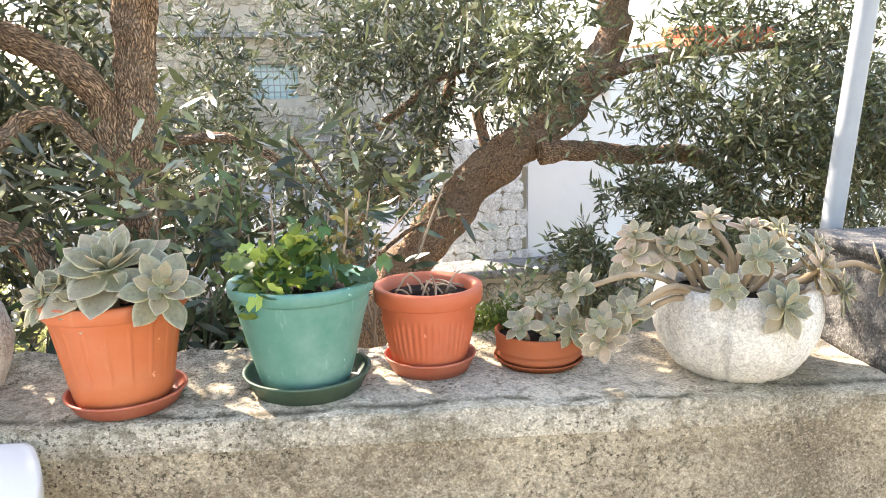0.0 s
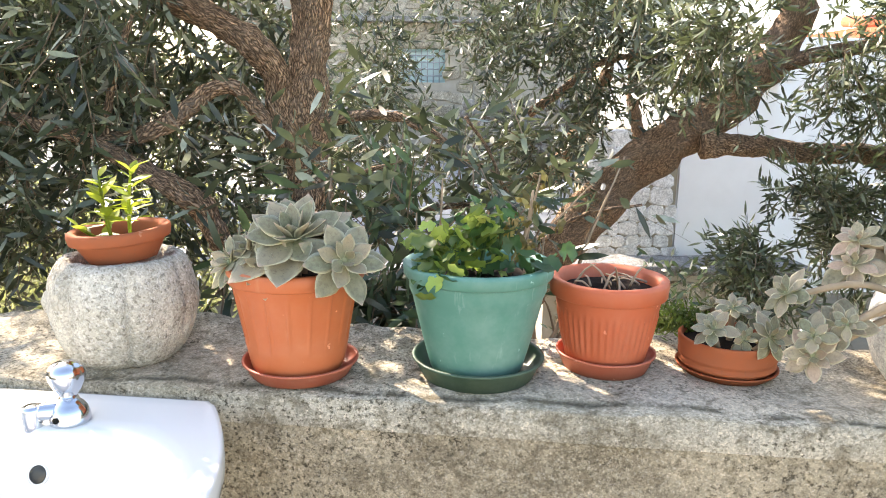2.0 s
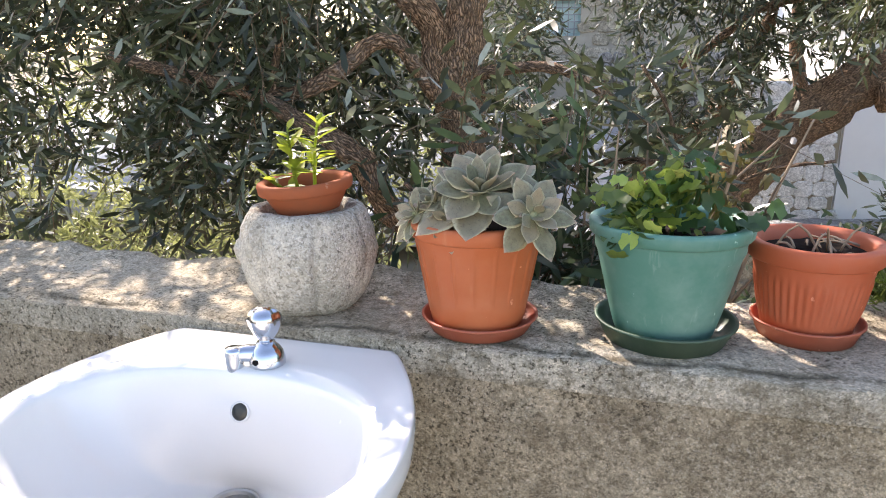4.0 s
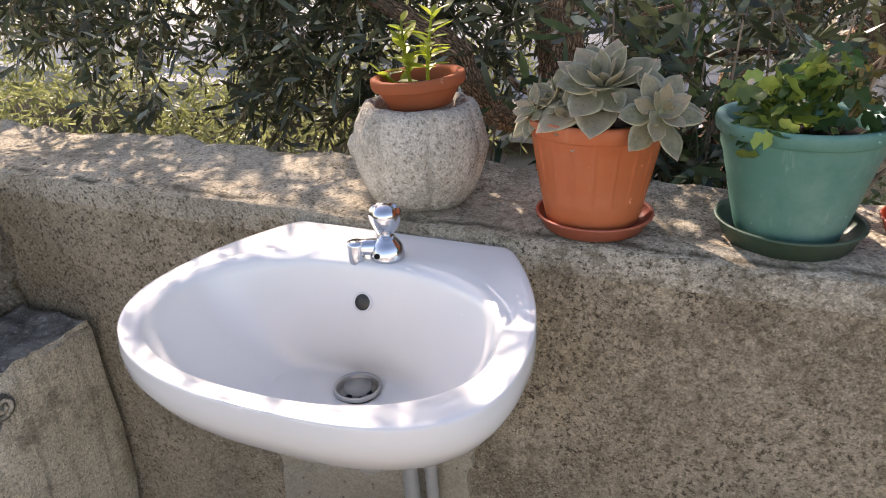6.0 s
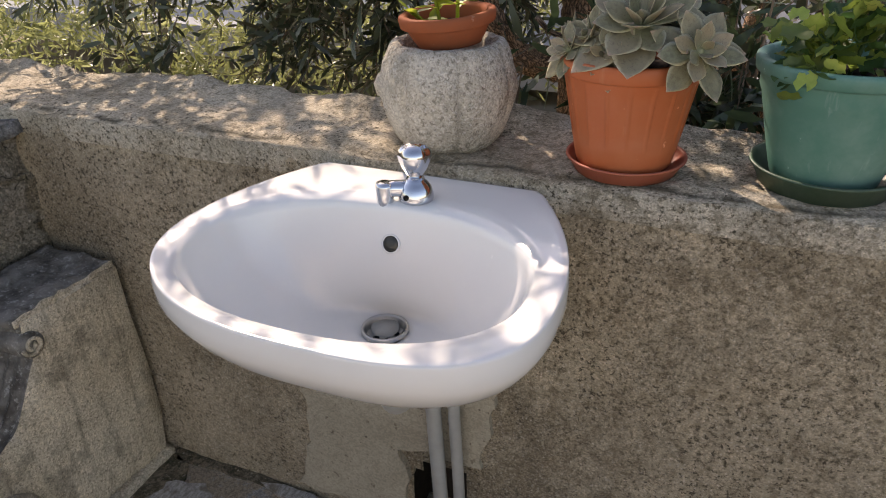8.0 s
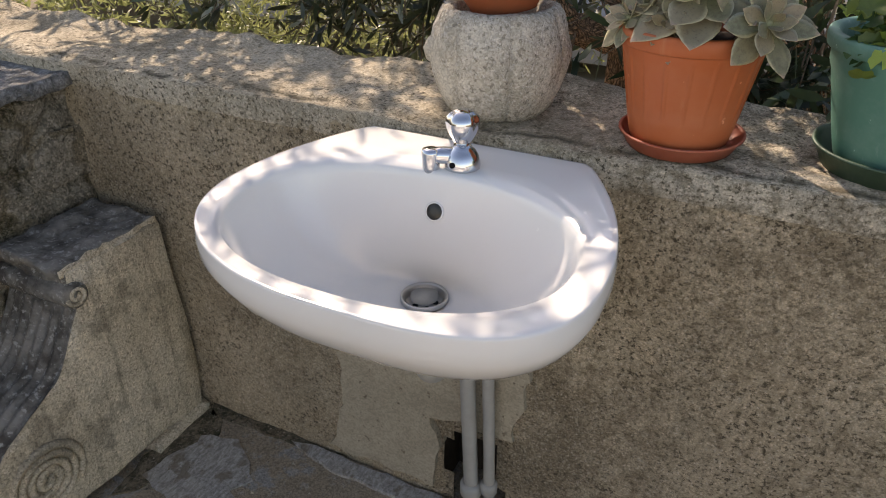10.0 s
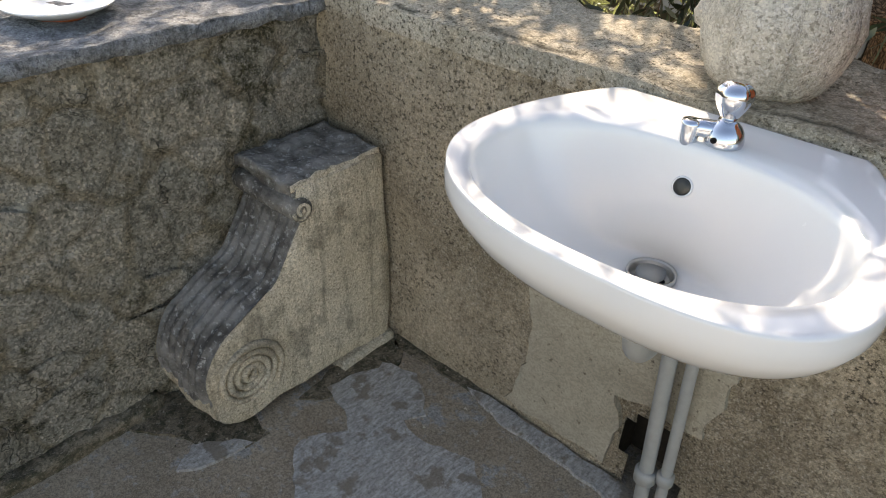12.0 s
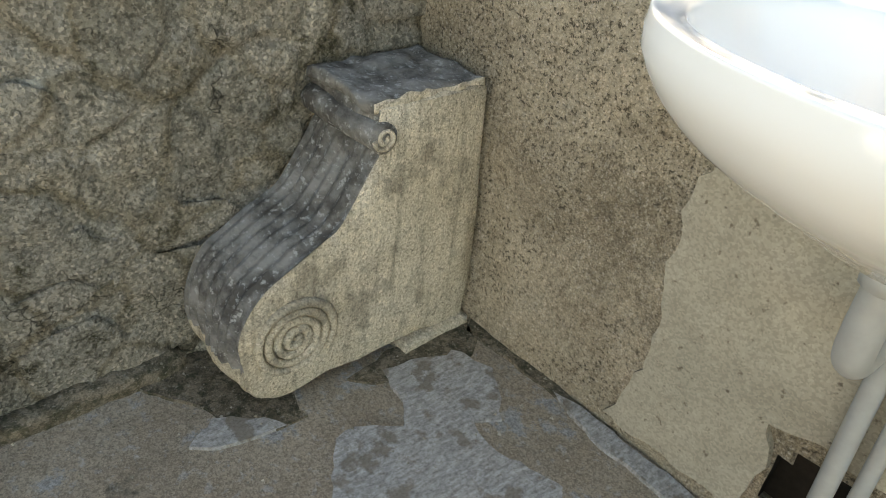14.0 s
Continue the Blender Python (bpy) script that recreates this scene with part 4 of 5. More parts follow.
def lobed(count, depth, phase):
    def shape(a, r, z):
        s = abs(((a * count / (2 * math.pi) + phase) % 1.0) - 0.5) * 2
        return r * (1 - depth * max(0.0, (s - 0.86) / 0.14) ** 1.5 - 0.03 * (1 - math.cos((s) * 1.2))) + 0.004 * noise.noise((a * 3, z * 25, count)) + 0.0018 * noise.noise((a * 14, z * 90, count))
    return shape


stone = thing("stone_pot", -0.542, 1.205, WALL_TOP - 0.004, "pebbly grey stone pot, barrel-shaped, with a clay pot in its mouth", "plant pot", "pots on the garden wall")
stone.scale = (0.925, 0.925, 0.89)
part("body", lathe([(0.070, 0.0), (0.080, 0.004), (0.092, 0.018), (0.103, 0.042), (0.112, 0.072), (0.1155, 0.100), (0.114, 0.125), (0.108, 0.150), (0.101, 0.168), (0.094, 0.178), (0.084, 0.181), (0.076, 0.176), (0.072, 0.16), (0.068, 0.13)], 112, lobed(7, 0.13, 0.1), True, True), STONE_POT, stone)
part("knob", lathe([(0.008, -0.026), (0.019, -0.018), (0.023, 0.0), (0.019, 0.016), (0.008, 0.024)], 20, lambda a, r, z: r * (1 + 0.15 * noise.noise((a, z * 60, 2))), True, True), STONE_POT, stone, "rounded lug on the pot's flank", place=pose(-0.096, -0.035, 0.105))
little = flowerpot(-0.538, 1.205, WALL_TOP + 0.151, 0.0735, 0.050, 0.048, CLAY, "small orange clay pot with sprouting shoots, set in the stone pot", None, 0.018, 0.009, soil=0.02, tilt=(2, -4))

bowl = thing("cement_bowl", 0.668, 1.205, WALL_TOP - 0.003, "pale lobed cement bowl overflowing with trailing succulents", "plant pot", "pots on the garden wall")
bowl.scale = (0.76, 0.76, 0.86)
part("body", lathe([(0.088, 0.0), (0.104, 0.003), (0.124, 0.017), (0.147, 0.046), (0.161, 0.080), (0.167, 0.112), (0.164, 0.144), (0.156, 0.162), (0.146, 0.166), (0.136, 0.162), (0.131, 0.138)], 128, lobed(8, 0.13, 0.72)), CEMENT_BOWL, bowl)
part("soil", lathe([(0.137, 0.140), (0.08, 0.150), (0.01, 0.152)], 40, None, False, True), SOIL, bowl, "dark stony soil")
chips = random.Random(8)
for k in range(16):
    a, r = chips.uniform(0, 6.28), chips.uniform(0.02, 0.11)
    part("pebble", blob_plate(chips, chips.uniform(0.018, 0.04), chips.uniform(0.015, 0.03), 0.006, 7), STONE_POT, bowl, place=pose(r * math.cos(a), r * math.sin(a), 0.154, chips.uniform(-20, 20), chips.uniform(-20, 20), 0))

trough = thing("cement_trough", 1.08, 1.235, WALL_TOP, "grey cement plant trough standing on the wall", "planter")
part("body", rough_box((-0.205, -0.125, 0.0), (0.42, 0.125, 0.180), 0.02, 0.005, 12, None, 0.002), TROUGH, trough)
part("edge", rough_box((-0.212, -0.130, 0.168), (0.428, 0.130, 0.186), 0.02, 0.004, 12, None, 0.002), TROUGH, trough)
pole = thing("awning_pole", 0.951, 1.45, -0.4, "grey painted steel pole behind the wall", "pole")
part("tube", tube([(-0.06, 0, 0.0, 0.0195), (0.021, 0.0, 1.35, 0.0195), (0.12, 0.0, 2.6, 0.0195)], 24, 6), POLE, pole)
part("tube_cap", lathe([(0.0196, 0), (0.023, 0.002), (0.023, 0.03), (0.0196, 0.032)], 24, None, True, True), POLE, pole, place=pose(0.009, 0, 1.16))


dish = thing("enamel_dish", -1.626, 0.669, 0.776, "white enamel dish lying on the stone ledge", "dish")
part("plate", lathe([(0.050, 0.0), (0.062, 0.001), (0.082, 0.010), (0.096, 0.018), (0.098, 0.021), (0.094, 0.021), (0.080, 0.014), (0.058, 0.006)], 56, None, True, True), PORCELAIN, dish)
part("foot_ring", lathe([(0.052, -0.004), (0.056, -0.004), (0.058, 0.002), (0.052, 0.002)], 40, None, False), CLAY, dish)


# ---- plants ----
def succulent_leaf():
    """A thick pointed spoon: length 1 along y, cupped upwards."""
    wide = ((0.0, 0.11), (0.15, 0.13), (0.35, 0.215), (0.50, 0.265), (0.63, 0.262), (0.76, 0.205), (0.87, 0.125), (0.95, 0.05), (1.0, 0.004))
    bm = bmesh.new()
    layer = bm.loops.layers.uv.verify()
    marks = {}
    tops, lows = [], []
    for y, w in wide:
        lift = 0.10 * (y - 0.3) ** 2 + 0.10 * max(0.0, y - 0.8)
        t = 0.026 * (1 - y) + 0.010
        row = []
        for s in (-1, -0.55, 0, 0.55, 1):
            v = bm.verts.new((w * s, y, lift + 0.30 * w * abs(s) ** 1.4 + (t if abs(s) < 1 else 0)))
            marks[v] = (abs(s), y)
            row.append(v)
        tops.append(row)
        low = bm.verts.new((0, y, lift - t * 1.6))
        marks[low] = (0.3, y)
        lows.append([row[0], low, row[4]])
    for a in range(len(wide) - 1):
        for k in range(4):
            bm.faces.new((tops[a][k], tops[a][k + 1], tops[a + 1][k + 1], tops[a + 1][k]))
        for k in range(2):
            bm.faces.new((lows[a][k + 1], lows[a][k], lows[a + 1][k], lows[a + 1][k + 1]))
    for f in bm.faces:
        f.smooth = True
        for loop in f.loops:
            loop[layer].uv = marks[loop.vert]
    me = bpy.data.meshes.new("leaf")
    bm.to_mesh(me)
    bm.free()
    return me


LEAF_GREY, LEAF_PINK = succulent_leaf(), succulent_leaf()
LEAF_GREY.materials.append(SUCC)
LEAF_PINK.materials.append(SUCC_PINK)


def rosette(plant, at, axis, size, count, mesh, rng, open_up=0.0):
    count = int(count * 1.3)
    turn = Vector(axis).normalized().to_track_quat("Z", "Y").to_matrix().to_4x4()
    core = part("rosette", lathe([(size * 0.05, -size * 0.15), (size * 0.10, 0.0), (size * 0.06, size * 0.14), (size * 0.01, size * 0.17)], 10, None, True, True), mesh.materials[0], plant, place=Matrix.Translation(at) @ turn)
    for k in range(count):
        f = k / max(1, count - 1)
        up = -16 + 82 * f ** 1.3 + open_up + rng.uniform(-9, 9)
        ln = size * (1.0 - 0.66 * f ** 1.1) * rng.uniform(0.88, 1.1)
        m = pose(0, 0, size * 0.10 * f, 0, 0, math.degrees(k * 2.39996) + rng.uniform(-8, 8)) @ pose(0, size * 0.05, 0, up, rng.uniform(-14, 14), 0)
        ob = hold("leaf", mesh, None, core)
        ob.matrix_basis = m @ Matrix.Diagonal((ln * rng.uniform(0.98, 1.2), ln, ln, 1))
    return core


def plant_of(name, pot_x, pot_y, z, label, group="", size=1.0):
    ob = thing(name, pot_x, pot_y, z, label, "plant", group)
    ob.scale = (size, size, size)
    return ob


rng = random.Random(21)
big = plant_of("succulent", -0.259, 1.170, 0.940, "large grey-green succulent rosettes filling the orange pot", "succulents on the wall", 0.93)
for at, axis, size, count in (((-0.226, 1.118, 1.018), (-0.02, -0.50, 0.86), 0.104, 20), ((-0.318, 1.105, 0.985), (-0.5, -0.7, 0.5), 0.055, 12), ((-0.262, 1.090, 0.985), (-0.1, -0.85, 0.45), 0.060, 12), ((-0.148, 1.090, 0.996), (0.40, -0.70, 0.52), 0.072, 15), ((-0.292, 1.115, 1.0), (-0.55, -0.45, 0.7), 0.064, 13), ((-0.325, 1.155, 0.992), (-0.8, -0.1, 0.5), 0.058, 11), ((-0.235, 1.185, 1.02), (0.1, 0.3, 0.9), 0.062, 12), ((-0.165, 1.16, 1.0), (0.6, 0.2, 0.7), 0.06, 11)):
    rosette(big, Vector(at) - Vector((-0.240, 1.157, 0.955)), axis, size, count, LEAF_GREY, rng)
for at in ((-0.222, 1.105), (-0.148, 1.085), (-0.292, 1.115), (-0.325, 1.155), (-0.235, 1.185), (-0.165, 1.16)):
    dx, dy = at[0] + 0.24, at[1] - 1.157
    part("stem", tube([(dx * 0.7, dy * 0.7, -0.01, 0.008), (dx * 0.9, dy * 0.9, 0.02, 0.008), (dx, dy, 0.04, 0.008)], 8, 3), SUCC_STEM, big)

trailing = plant_of("trailing_succulent", 0.668, 1.205, 0.908, "pinkish grey trailing succulent on woody stems in the cement bowl", "succulents on the wall", 0.76)
base = Vector((0.915, 1.232, 0.93))
HEADS = (((0.815, 1.075, 0.988), (-0.1, -0.8, 0.4), 0.046, 12), ((0.925, 1.065, 0.955), (0.15, -0.85, 0.35), 0.060, 14), ((0.925, 1.135, 1.045), (0.1, -0.7, 0.6), 0.060, 14), ((1.03, 1.13, 1.01), (0.55, -0.6, 0.5), 0.055, 13), ((0.605, 1.12, 0.888), (-0.5, -0.6, 0.4), 0.050, 12), ((0.652, 1.14, 0.935), (-0.35, -0.6, 0.6), 0.050, 12), ((0.563, 1.15, 0.985), (-0.7, -0.4, 0.5), 0.045, 12), ((0.681, 1.19, 1.03), (-0.4, -0.6, 0.6), 0.050, 12), ((0.744, 1.19, 1.03), (0.0, -0.7, 0.6), 0.052, 12), ((0.797, 1.19, 1.055), (0.1, -0.6, 0.7), 0.054, 13), ((0.692, 1.21, 1.07), (-0.4, -0.4, 0.8), 0.042, 11), ((1.185, 1.17, 0.99), (0.7, -0.6, 0.3), 0.050, 12), ((0.865, 1.26, 1.09), (0.0, -0.4, 0.9), 0.046, 12), ((0.955, 1.275, 1.06), (0.1, -0.3, 0.9), 0.05, 12), ((1.02, 1.27, 1.06), (0.3, -0.4, 0.8), 0.05, 12), ((1.09, 1.25, 1.02), (0.6, -0.4, 0.6), 0.055, 12), ((0.90, 1.34, 1.03), (0, 0.3, 0.9), 0.05, 11), ((1.07, 1.12, 0.965), (0.7, -0.5, 0.2), 0.05, 11))
crowd = random.Random(63)
MORE = []
for k in range(6):
    a, d = 2.4 * k + crowd.uniform(-0.3, 0.3), 0.05 + 0.10 * crowd.random()
    MORE.append(((0.90 + 1.15 * d * math.cos(a), 1.20 + d * math.sin(a), 0.985 + crowd.uniform(-0.01, 0.075)), (math.cos(a), math.sin(a) - 0.4, 0.8), crowd.uniform(0.034, 0.05), 10))
for k in range(2):
    MORE.append(((0.60 + 0.045 * k, 1.10 + crowd.uniform(-0.01, 0.05), 0.86 + crowd.uniform(0, 0.10)), (-0.5, -0.7, 0.35), crowd.uniform(0.030, 0.042), 9))
for k, (at, axis, size, count) in enumerate(HEADS + tuple(MORE)):
    p = Vector(at) - base
    size *= 1.1
    rosette(trailing, p, axis, size, count, LEAF_PINK if k in (7, 8, 10, 12, 4) or k % 5 == 3 else LEAF_GREY, rng)
    root = Vector((p.x * 0.25 + rng.uniform(-0.03, 0.03), p.y * 0.3 + 0.01, 0.0))
    bend = (root + p) / 2 + Vector((rng.uniform(-0.02, 0.02), -0.02, 0.045 if p.length > 0.2 else 0.01))
    back_off = p - Vector(axis).normalized() * size * 0.15
    part("stem", tube([(*root, 0.0068), (*bend, 0.0062), (*back_off, 0.0052)], 9, 6, 0.001), SUCC_STEM, trailing)

smallp = plant_of("succulent", 0.368, 1.262, 0.842, "small grey succulents in the low clay bowl", "succulents on the wall", 0.79)
base = Vector((0.476, 1.222, 0.862))
for at, axis, size, count in (((0.525, 1.148, 0.897), (0.35, -0.75, 0.5), 0.050, 13), ((0.430, 1.155, 0.905), (-0.3, -0.6, 0.7), 0.046, 12), ((0.475, 1.21, 0.930), (-0.1, -0.4, 0.9), 0.042, 11), ((0.515, 1.215, 0.915), (0.2, -0.3, 0.9), 0.042, 11), ((0.545, 1.19, 0.89), (0.7, -0.3, 0.5), 0.04, 10), ((0.45, 1.25, 0.92), (-0.2, 0.2, 0.9), 0.04, 10), ((0.485, 1.16, 0.888), (0.0, -0.8, 0.5), 0.036, 9)):
    p = Vector(at) - base
    rosette(smallp, p, axis, size, count, LEAF_GREY, rng)
    part("stem", tube([(p.x * 0.6, p.y * 0.6, -0.004, 0.006), (p.x * 0.85, p.y * 0.85, p.z * 0.5, 0.006), (*p, 0.005)], 8, 3), SUCC_STEM, smallp)


def sprigs(name, cx, cy, cz, rx, ry, rz, count, length, width, material, label, seed):
    """A cushion of tiny pointed sprigs, far too many to count."""
    r = np.random.RandomState(seed)
    me = leaf_cloud(name, np.c_[r.uniform(-1, 1, count) * rx, r.uniform(-1, 1, count) * ry, np.abs(r.normal(0, 0.5, count)) * rz], r.normal(0, 1, (count, 3)) + [0, 0, 1.0], length, width, r)
    return tagged(hold(name, me, material, None, "", pose(cx, cy, cz)), label, "plant", kind="stuff")


def leaf_cloud(name, at, ahead, length, width, r, curl=0.12):
    """Many lance-shaped leaves in one mesh: place and direction of each."""
    n = len(at)
    ahead = ahead / np.linalg.norm(ahead, axis=1)[:, None]
    side = np.cross(ahead, r.normal(0, 1, (n, 3)))
    side /= np.linalg.norm(side, axis=1)[:, None] + 1e-9
    up = np.cross(side, ahead)
    ln = (length * r.uniform(0.65, 1.2, n))[:, None]
    w = (width * r.uniform(0.75, 1.2, n))[:, None]
    bend = (curl * r.uniform(-1, 1, n))[:, None] * ln
    rows = [at, at + ahead * ln * 0.33 + side * w * 0.42 + up * w * 0.12, at + ahead * ln * 0.33 - side * w * 0.42 + up * w * 0.12, at + ahead * ln * 0.68 + side * w * 0.38 + up * (bend * 0.5 + w * 0.1), at + ahead * ln * 0.68 - side * w * 0.38 + up * (bend * 0.5 + w * 0.1), at + ahead * ln + up * bend]
    verts = np.stack(rows, 1).reshape(-1, 3)
    k = (np.arange(n) * 6)[:, None]
    loops = np.concatenate([k + [0, 2, 1], k + [1, 2, 4, 3], k + [3, 4, 5]], 1).ravel()
    me = bpy.data.meshes.new(name)
    me.vertices.add(n * 6)
    me.vertices.foreach_set("co", verts.astype(np.float32).ravel())
    me.loops.add(n * 10)
    me.loops.foreach_set("vertex_index", loops.astype(np.int32))
    me.polygons.add(n * 3)
    starts = (np.arange(n) * 10)[:, None] + [0, 3, 7]
    me.polygons.foreach_set("loop_start", starts.ravel().astype(np.int32))
    me.update(calc_edges=True)
    me.validate()
    return me


sprigs("moss_cushion", 0.318, 1.315, 0.835, 0.05, 0.025, 0.04, 900, 0.016, 0.004, MOSS, "bright green moss-like cushion behind the clay bowl", 3)


def lobed_leaf():
    """A round, scalloped geranium leaf of radius 1, dished."""
    bm = bmesh.new()
    mid = bm.verts.new((0, 0, -0.05))
    inner, outer = [], []
    for k in range(21):
        a = -2.7 + 5.4 * k / 20
        s = 1 + 0.10 * math.cos(a * 7) + 0.04 * math.cos(a * 15)
        inner.append(bm.verts.new((0.55 * math.sin(a), 0.55 * math.cos(a), 0.04 + 0.03 * math.cos(a * 7))))
        outer.append(bm.verts.new((s * math.sin(a), s * math.cos(a), 0.20 + 0.10 * math.sin(a * 5))))
    for k in range(20):
        bm.faces.new((mid, inner[k + 1], inner[k]))
        bm.faces.new((inner[k], inner[k + 1], outer[k + 1], outer[k]))
    for f in bm.faces:
        f.smooth = True
    me = bpy.data.meshes.new("leaf")
    bm.to_mesh(me)
    bm.free()
    return me


def geranium():
    ob = plant_of("geranium", -0.001, 1.200, 0.945, "geranium with scalloped green leaves and one withered shoot", "", 0.857)
    r = random.Random(5)
    kinds = []
    for m in (GERANIUM, GERANIUM_DARK, WITHERED):
        me = lobed_leaf()
        me.materials.append(m)
        kinds.append(me)
    shoots = (((-0.06, -0.05), (-0.085, -0.055, 0.055), 0, 18), ((-0.03, -0.03), (-0.03, -0.045, 0.075), 0, 18), ((0.0, -0.02), (0.005, -0.035, 0.115), 0, 18), ((0.02, 0.0), (0.035, -0.015, 0.12), 1, 15), ((-0.01, 0.03), (-0.03, 0.03, 0.085), 1, 10), ((0.05, 0.01), (0.085, -0.02, 0.145), 2, 20), ((0.06, -0.02), (0.125, -0.045, 0.050), 1, 6), ((-0.05, -0.08), (-0.055, -0.10, 0.015), 0, 9))
    for root, tip, kind, count in shoots:
        tip = Vector(tip)
        part("stem", tube([(root[0], root[1], -0.005, 0.0035), ((root[0] + tip.x) / 2 + 0.008, (root[1] + tip.y) / 2, tip.z * 0.5, 0.0032), (*tip, 0.0022)], 7, 4), STRAW if kind == 2 else GERANIUM_DARK, ob)
        for k in range(int(count * 1.5)):
            f = r.uniform(0.25, 1.05)
            at = Vector((root[0], root[1], 0)).lerp(tip, f) + Vector((r.gauss(0, 0.021), r.gauss(0, 0.018), r.gauss(0, 0.016)))
            size = r.uniform(0.011, 0.021) * (0.8 if kind == 2 else 1)
            tiltx = r.uniform(100, 170) if kind == 2 else r.gauss(38, 26)
            m = Matrix.Translation(at) @ pose(0, 0, 0, 0, 0, r.uniform(0, 360)) @ pose(0, 0, 0, tiltx, r.uniform(-25, 25), 0) @ Matrix.Diagonal((size * (0.5 if kind == 2 else 1), size, size * (2.2 if kind == 2 else 1), 1))
            use = kinds[kind] if not (kind == 0 and r.random() < 0.25) else kinds[1]
            hold("leaf", use, None, ob, place=m)
    return ob


geranium()


def sprouts():
    ob = plant_of("young_shoots", -0.538, 1.205, 0.967, "two yellow-green leafy shoots in the small clay pot", "", 0.86)
    me = bpy.data.meshes.new("leaf")
    bm = bmesh.new()
    left = [(0, 0, 0), (0.16, 0.3, 0.03), (0.20, 0.55, 0.0), (0.12, 0.82, -0.06), (0, 1.0, -0.12)]
    mids = [(0, y, z - 0.05) for _, y, z in left]
    a = [bm.verts.new(p) for p in left]
    b = [bm.verts.new(p) for p in mids[1:-1]]
    c = [bm.verts.new((-x, y, z)) for x, y, z in left[1:-1]]
    bm.faces.new((a[0], b[0], a[1])), bm.faces.new((a[0], c[0], b[0]))
    for k in range(2):
        bm.faces.new((a[k + 1], b[k], b[k + 1], a[k + 2]))
        bm.faces.new((b[k], c[k], c[k + 1], b[k + 1]))
    bm.faces.new((a[3], b[2], a[4])), bm.faces.new((b[2], c[2], a[4]))
    for f in bm.faces:
        f.smooth = True
    bm.to_mesh(me)
    bm.free()
    me.materials.append(SPROUT)
    r = random.Random(11)
    for root, tip, count in (((-0.01, -0.01), (-0.022, -0.02, 0.125), 22), ((0.015, 0.0), (0.032, -0.01, 0.140), 24), ((-0.02, 0.0), (-0.072, -0.02, 0.035), 7)):
        tip = Vector(tip)
        part("stem", tube([(*root, -0.004, 0.0036), ((root[0] + tip.x) / 2 - 0.004, (root[1] + tip.y) / 2, tip.z / 2, 0.003), (*tip, 0.0018)], 7, 4), SPROUT, ob)
        for k in range(count):
            f = 0.28 + 0.72 * (k / count)
            at = Vector((*root, 0)).lerp(tip, f)
            size = r.uniform(0.036, 0.058) * (1.1 - 0.35 * f)
            m = Matrix.Translation(at) @ pose(0, 0, 0, 0, 0, k * 137.5 + r.uniform(-20, 20)) @ pose(0, 0, 0, r.uniform(5, 50), r.uniform(-15, 15), 0) @ Matrix.Diagonal((size, size, size, 1))
            hold("leaf", me, None, ob, place=m)


sprouts()


def dead_plant():
    ob = plant_of("dead_plant", 0.189, 1.258, 0.917, "dry snapped stalks lying on dark soil in the fluted pot", "", 0.85)
    r = random.Random(17)
    for k in range(15):
        x, y = r.gauss(0, 0.034), r.gauss(-0.005, 0.030)
        a, ln = r.uniform(0, 6.28), r.uniform(0.025, 0.06)
        dz = r.uniform(0.0, 0.018) if k > 4 else r.uniform(0.02, 0.045)
        part("stalk", tube([(x, y, 0.006, 0.0021), (x + ln * 0.5 * math.cos(a), y + ln * 0.5 * math.sin(a), 0.012 + dz * 0.6, 0.0019), (x + ln * math.cos(a), y + ln * math.sin(a), 0.008 + dz, 0.0013)], 6, 2), STRAW, ob)


dead_plant()


# ---- trees ----
# the garden beyond climbs away from the terrace on axes of its own
GARDEN = Matrix(((0.991, -0.1356, 0.0788, 0.0371), (0.146, 1.0246, -0.1226, 0.2152), (-0.0582, 0.1133, 0.9938, -0.1853), (0, 0, 0, 1)))


def in_garden(q):
    return (*(GARDEN @ Vector(q[:3])), *q[3:])


def shoots(r, clumps, length, width, droop=0.35, per=15, spread=0.9, clear=None):
    """Leafy shoots spread through rough ellipsoids: (x, y, z, rx, ry, rz, count). Returns leaf places, directions and twig lines."""
    places, ways, twigs = [], [], []
    for cx, cy, cz, rx, ry, rz, count in clumps:
        p = r.normal(0, 1, (count, 3))
        p *= (r.uniform(0.15, 1, count) ** 0.45 / np.linalg.norm(p, axis=1))[:, None]
        keep = np.array([noise.noise(Vector((cx + rx * q[0], cy + ry * q[1], cz + rz * q[2])) * 2.6) > -0.16 for q in p])
        p = p[keep]
        at = p * [rx, ry, rz] + [cx, cy, cz]
        if clear:
            out = ~((at[:, 0] > clear[0]) & (at[:, 0] < clear[1]) & (at[:, 1] < clear[2]) & (at[:, 2] > clear[3]) & (at[:, 2] < clear[4]))
            p, at = p[out], at[out]
        at = at @ np.array(GARDEN.to_3x3()).T + np.array(GARDEN.translation)
        d = p * 0.5 + r.normal(0, spread, (len(p), 3)) * 0.6 + [0, -0.15, -droop]
        d /= np.linalg.norm(d, axis=1)[:, None]
        ln = r.uniform(0.14, 0.30, len(p))
        for k in range(per):
            f = (k + 0.5) / per
            sag = np.array([0, 0, -0.05]) * f * f
            leaf = d * 0.75 + r.normal(0, 0.62, d.shape)
            places.append(at + d * (ln * f)[:, None] + sag)
            ways.append(leaf)
        twigs.append(np.c_[at, at + d * ln[:, None] + [0, 0, -0.05]])
    return np.concatenate(places), np.concatenate(ways), np.concatenate(twigs)


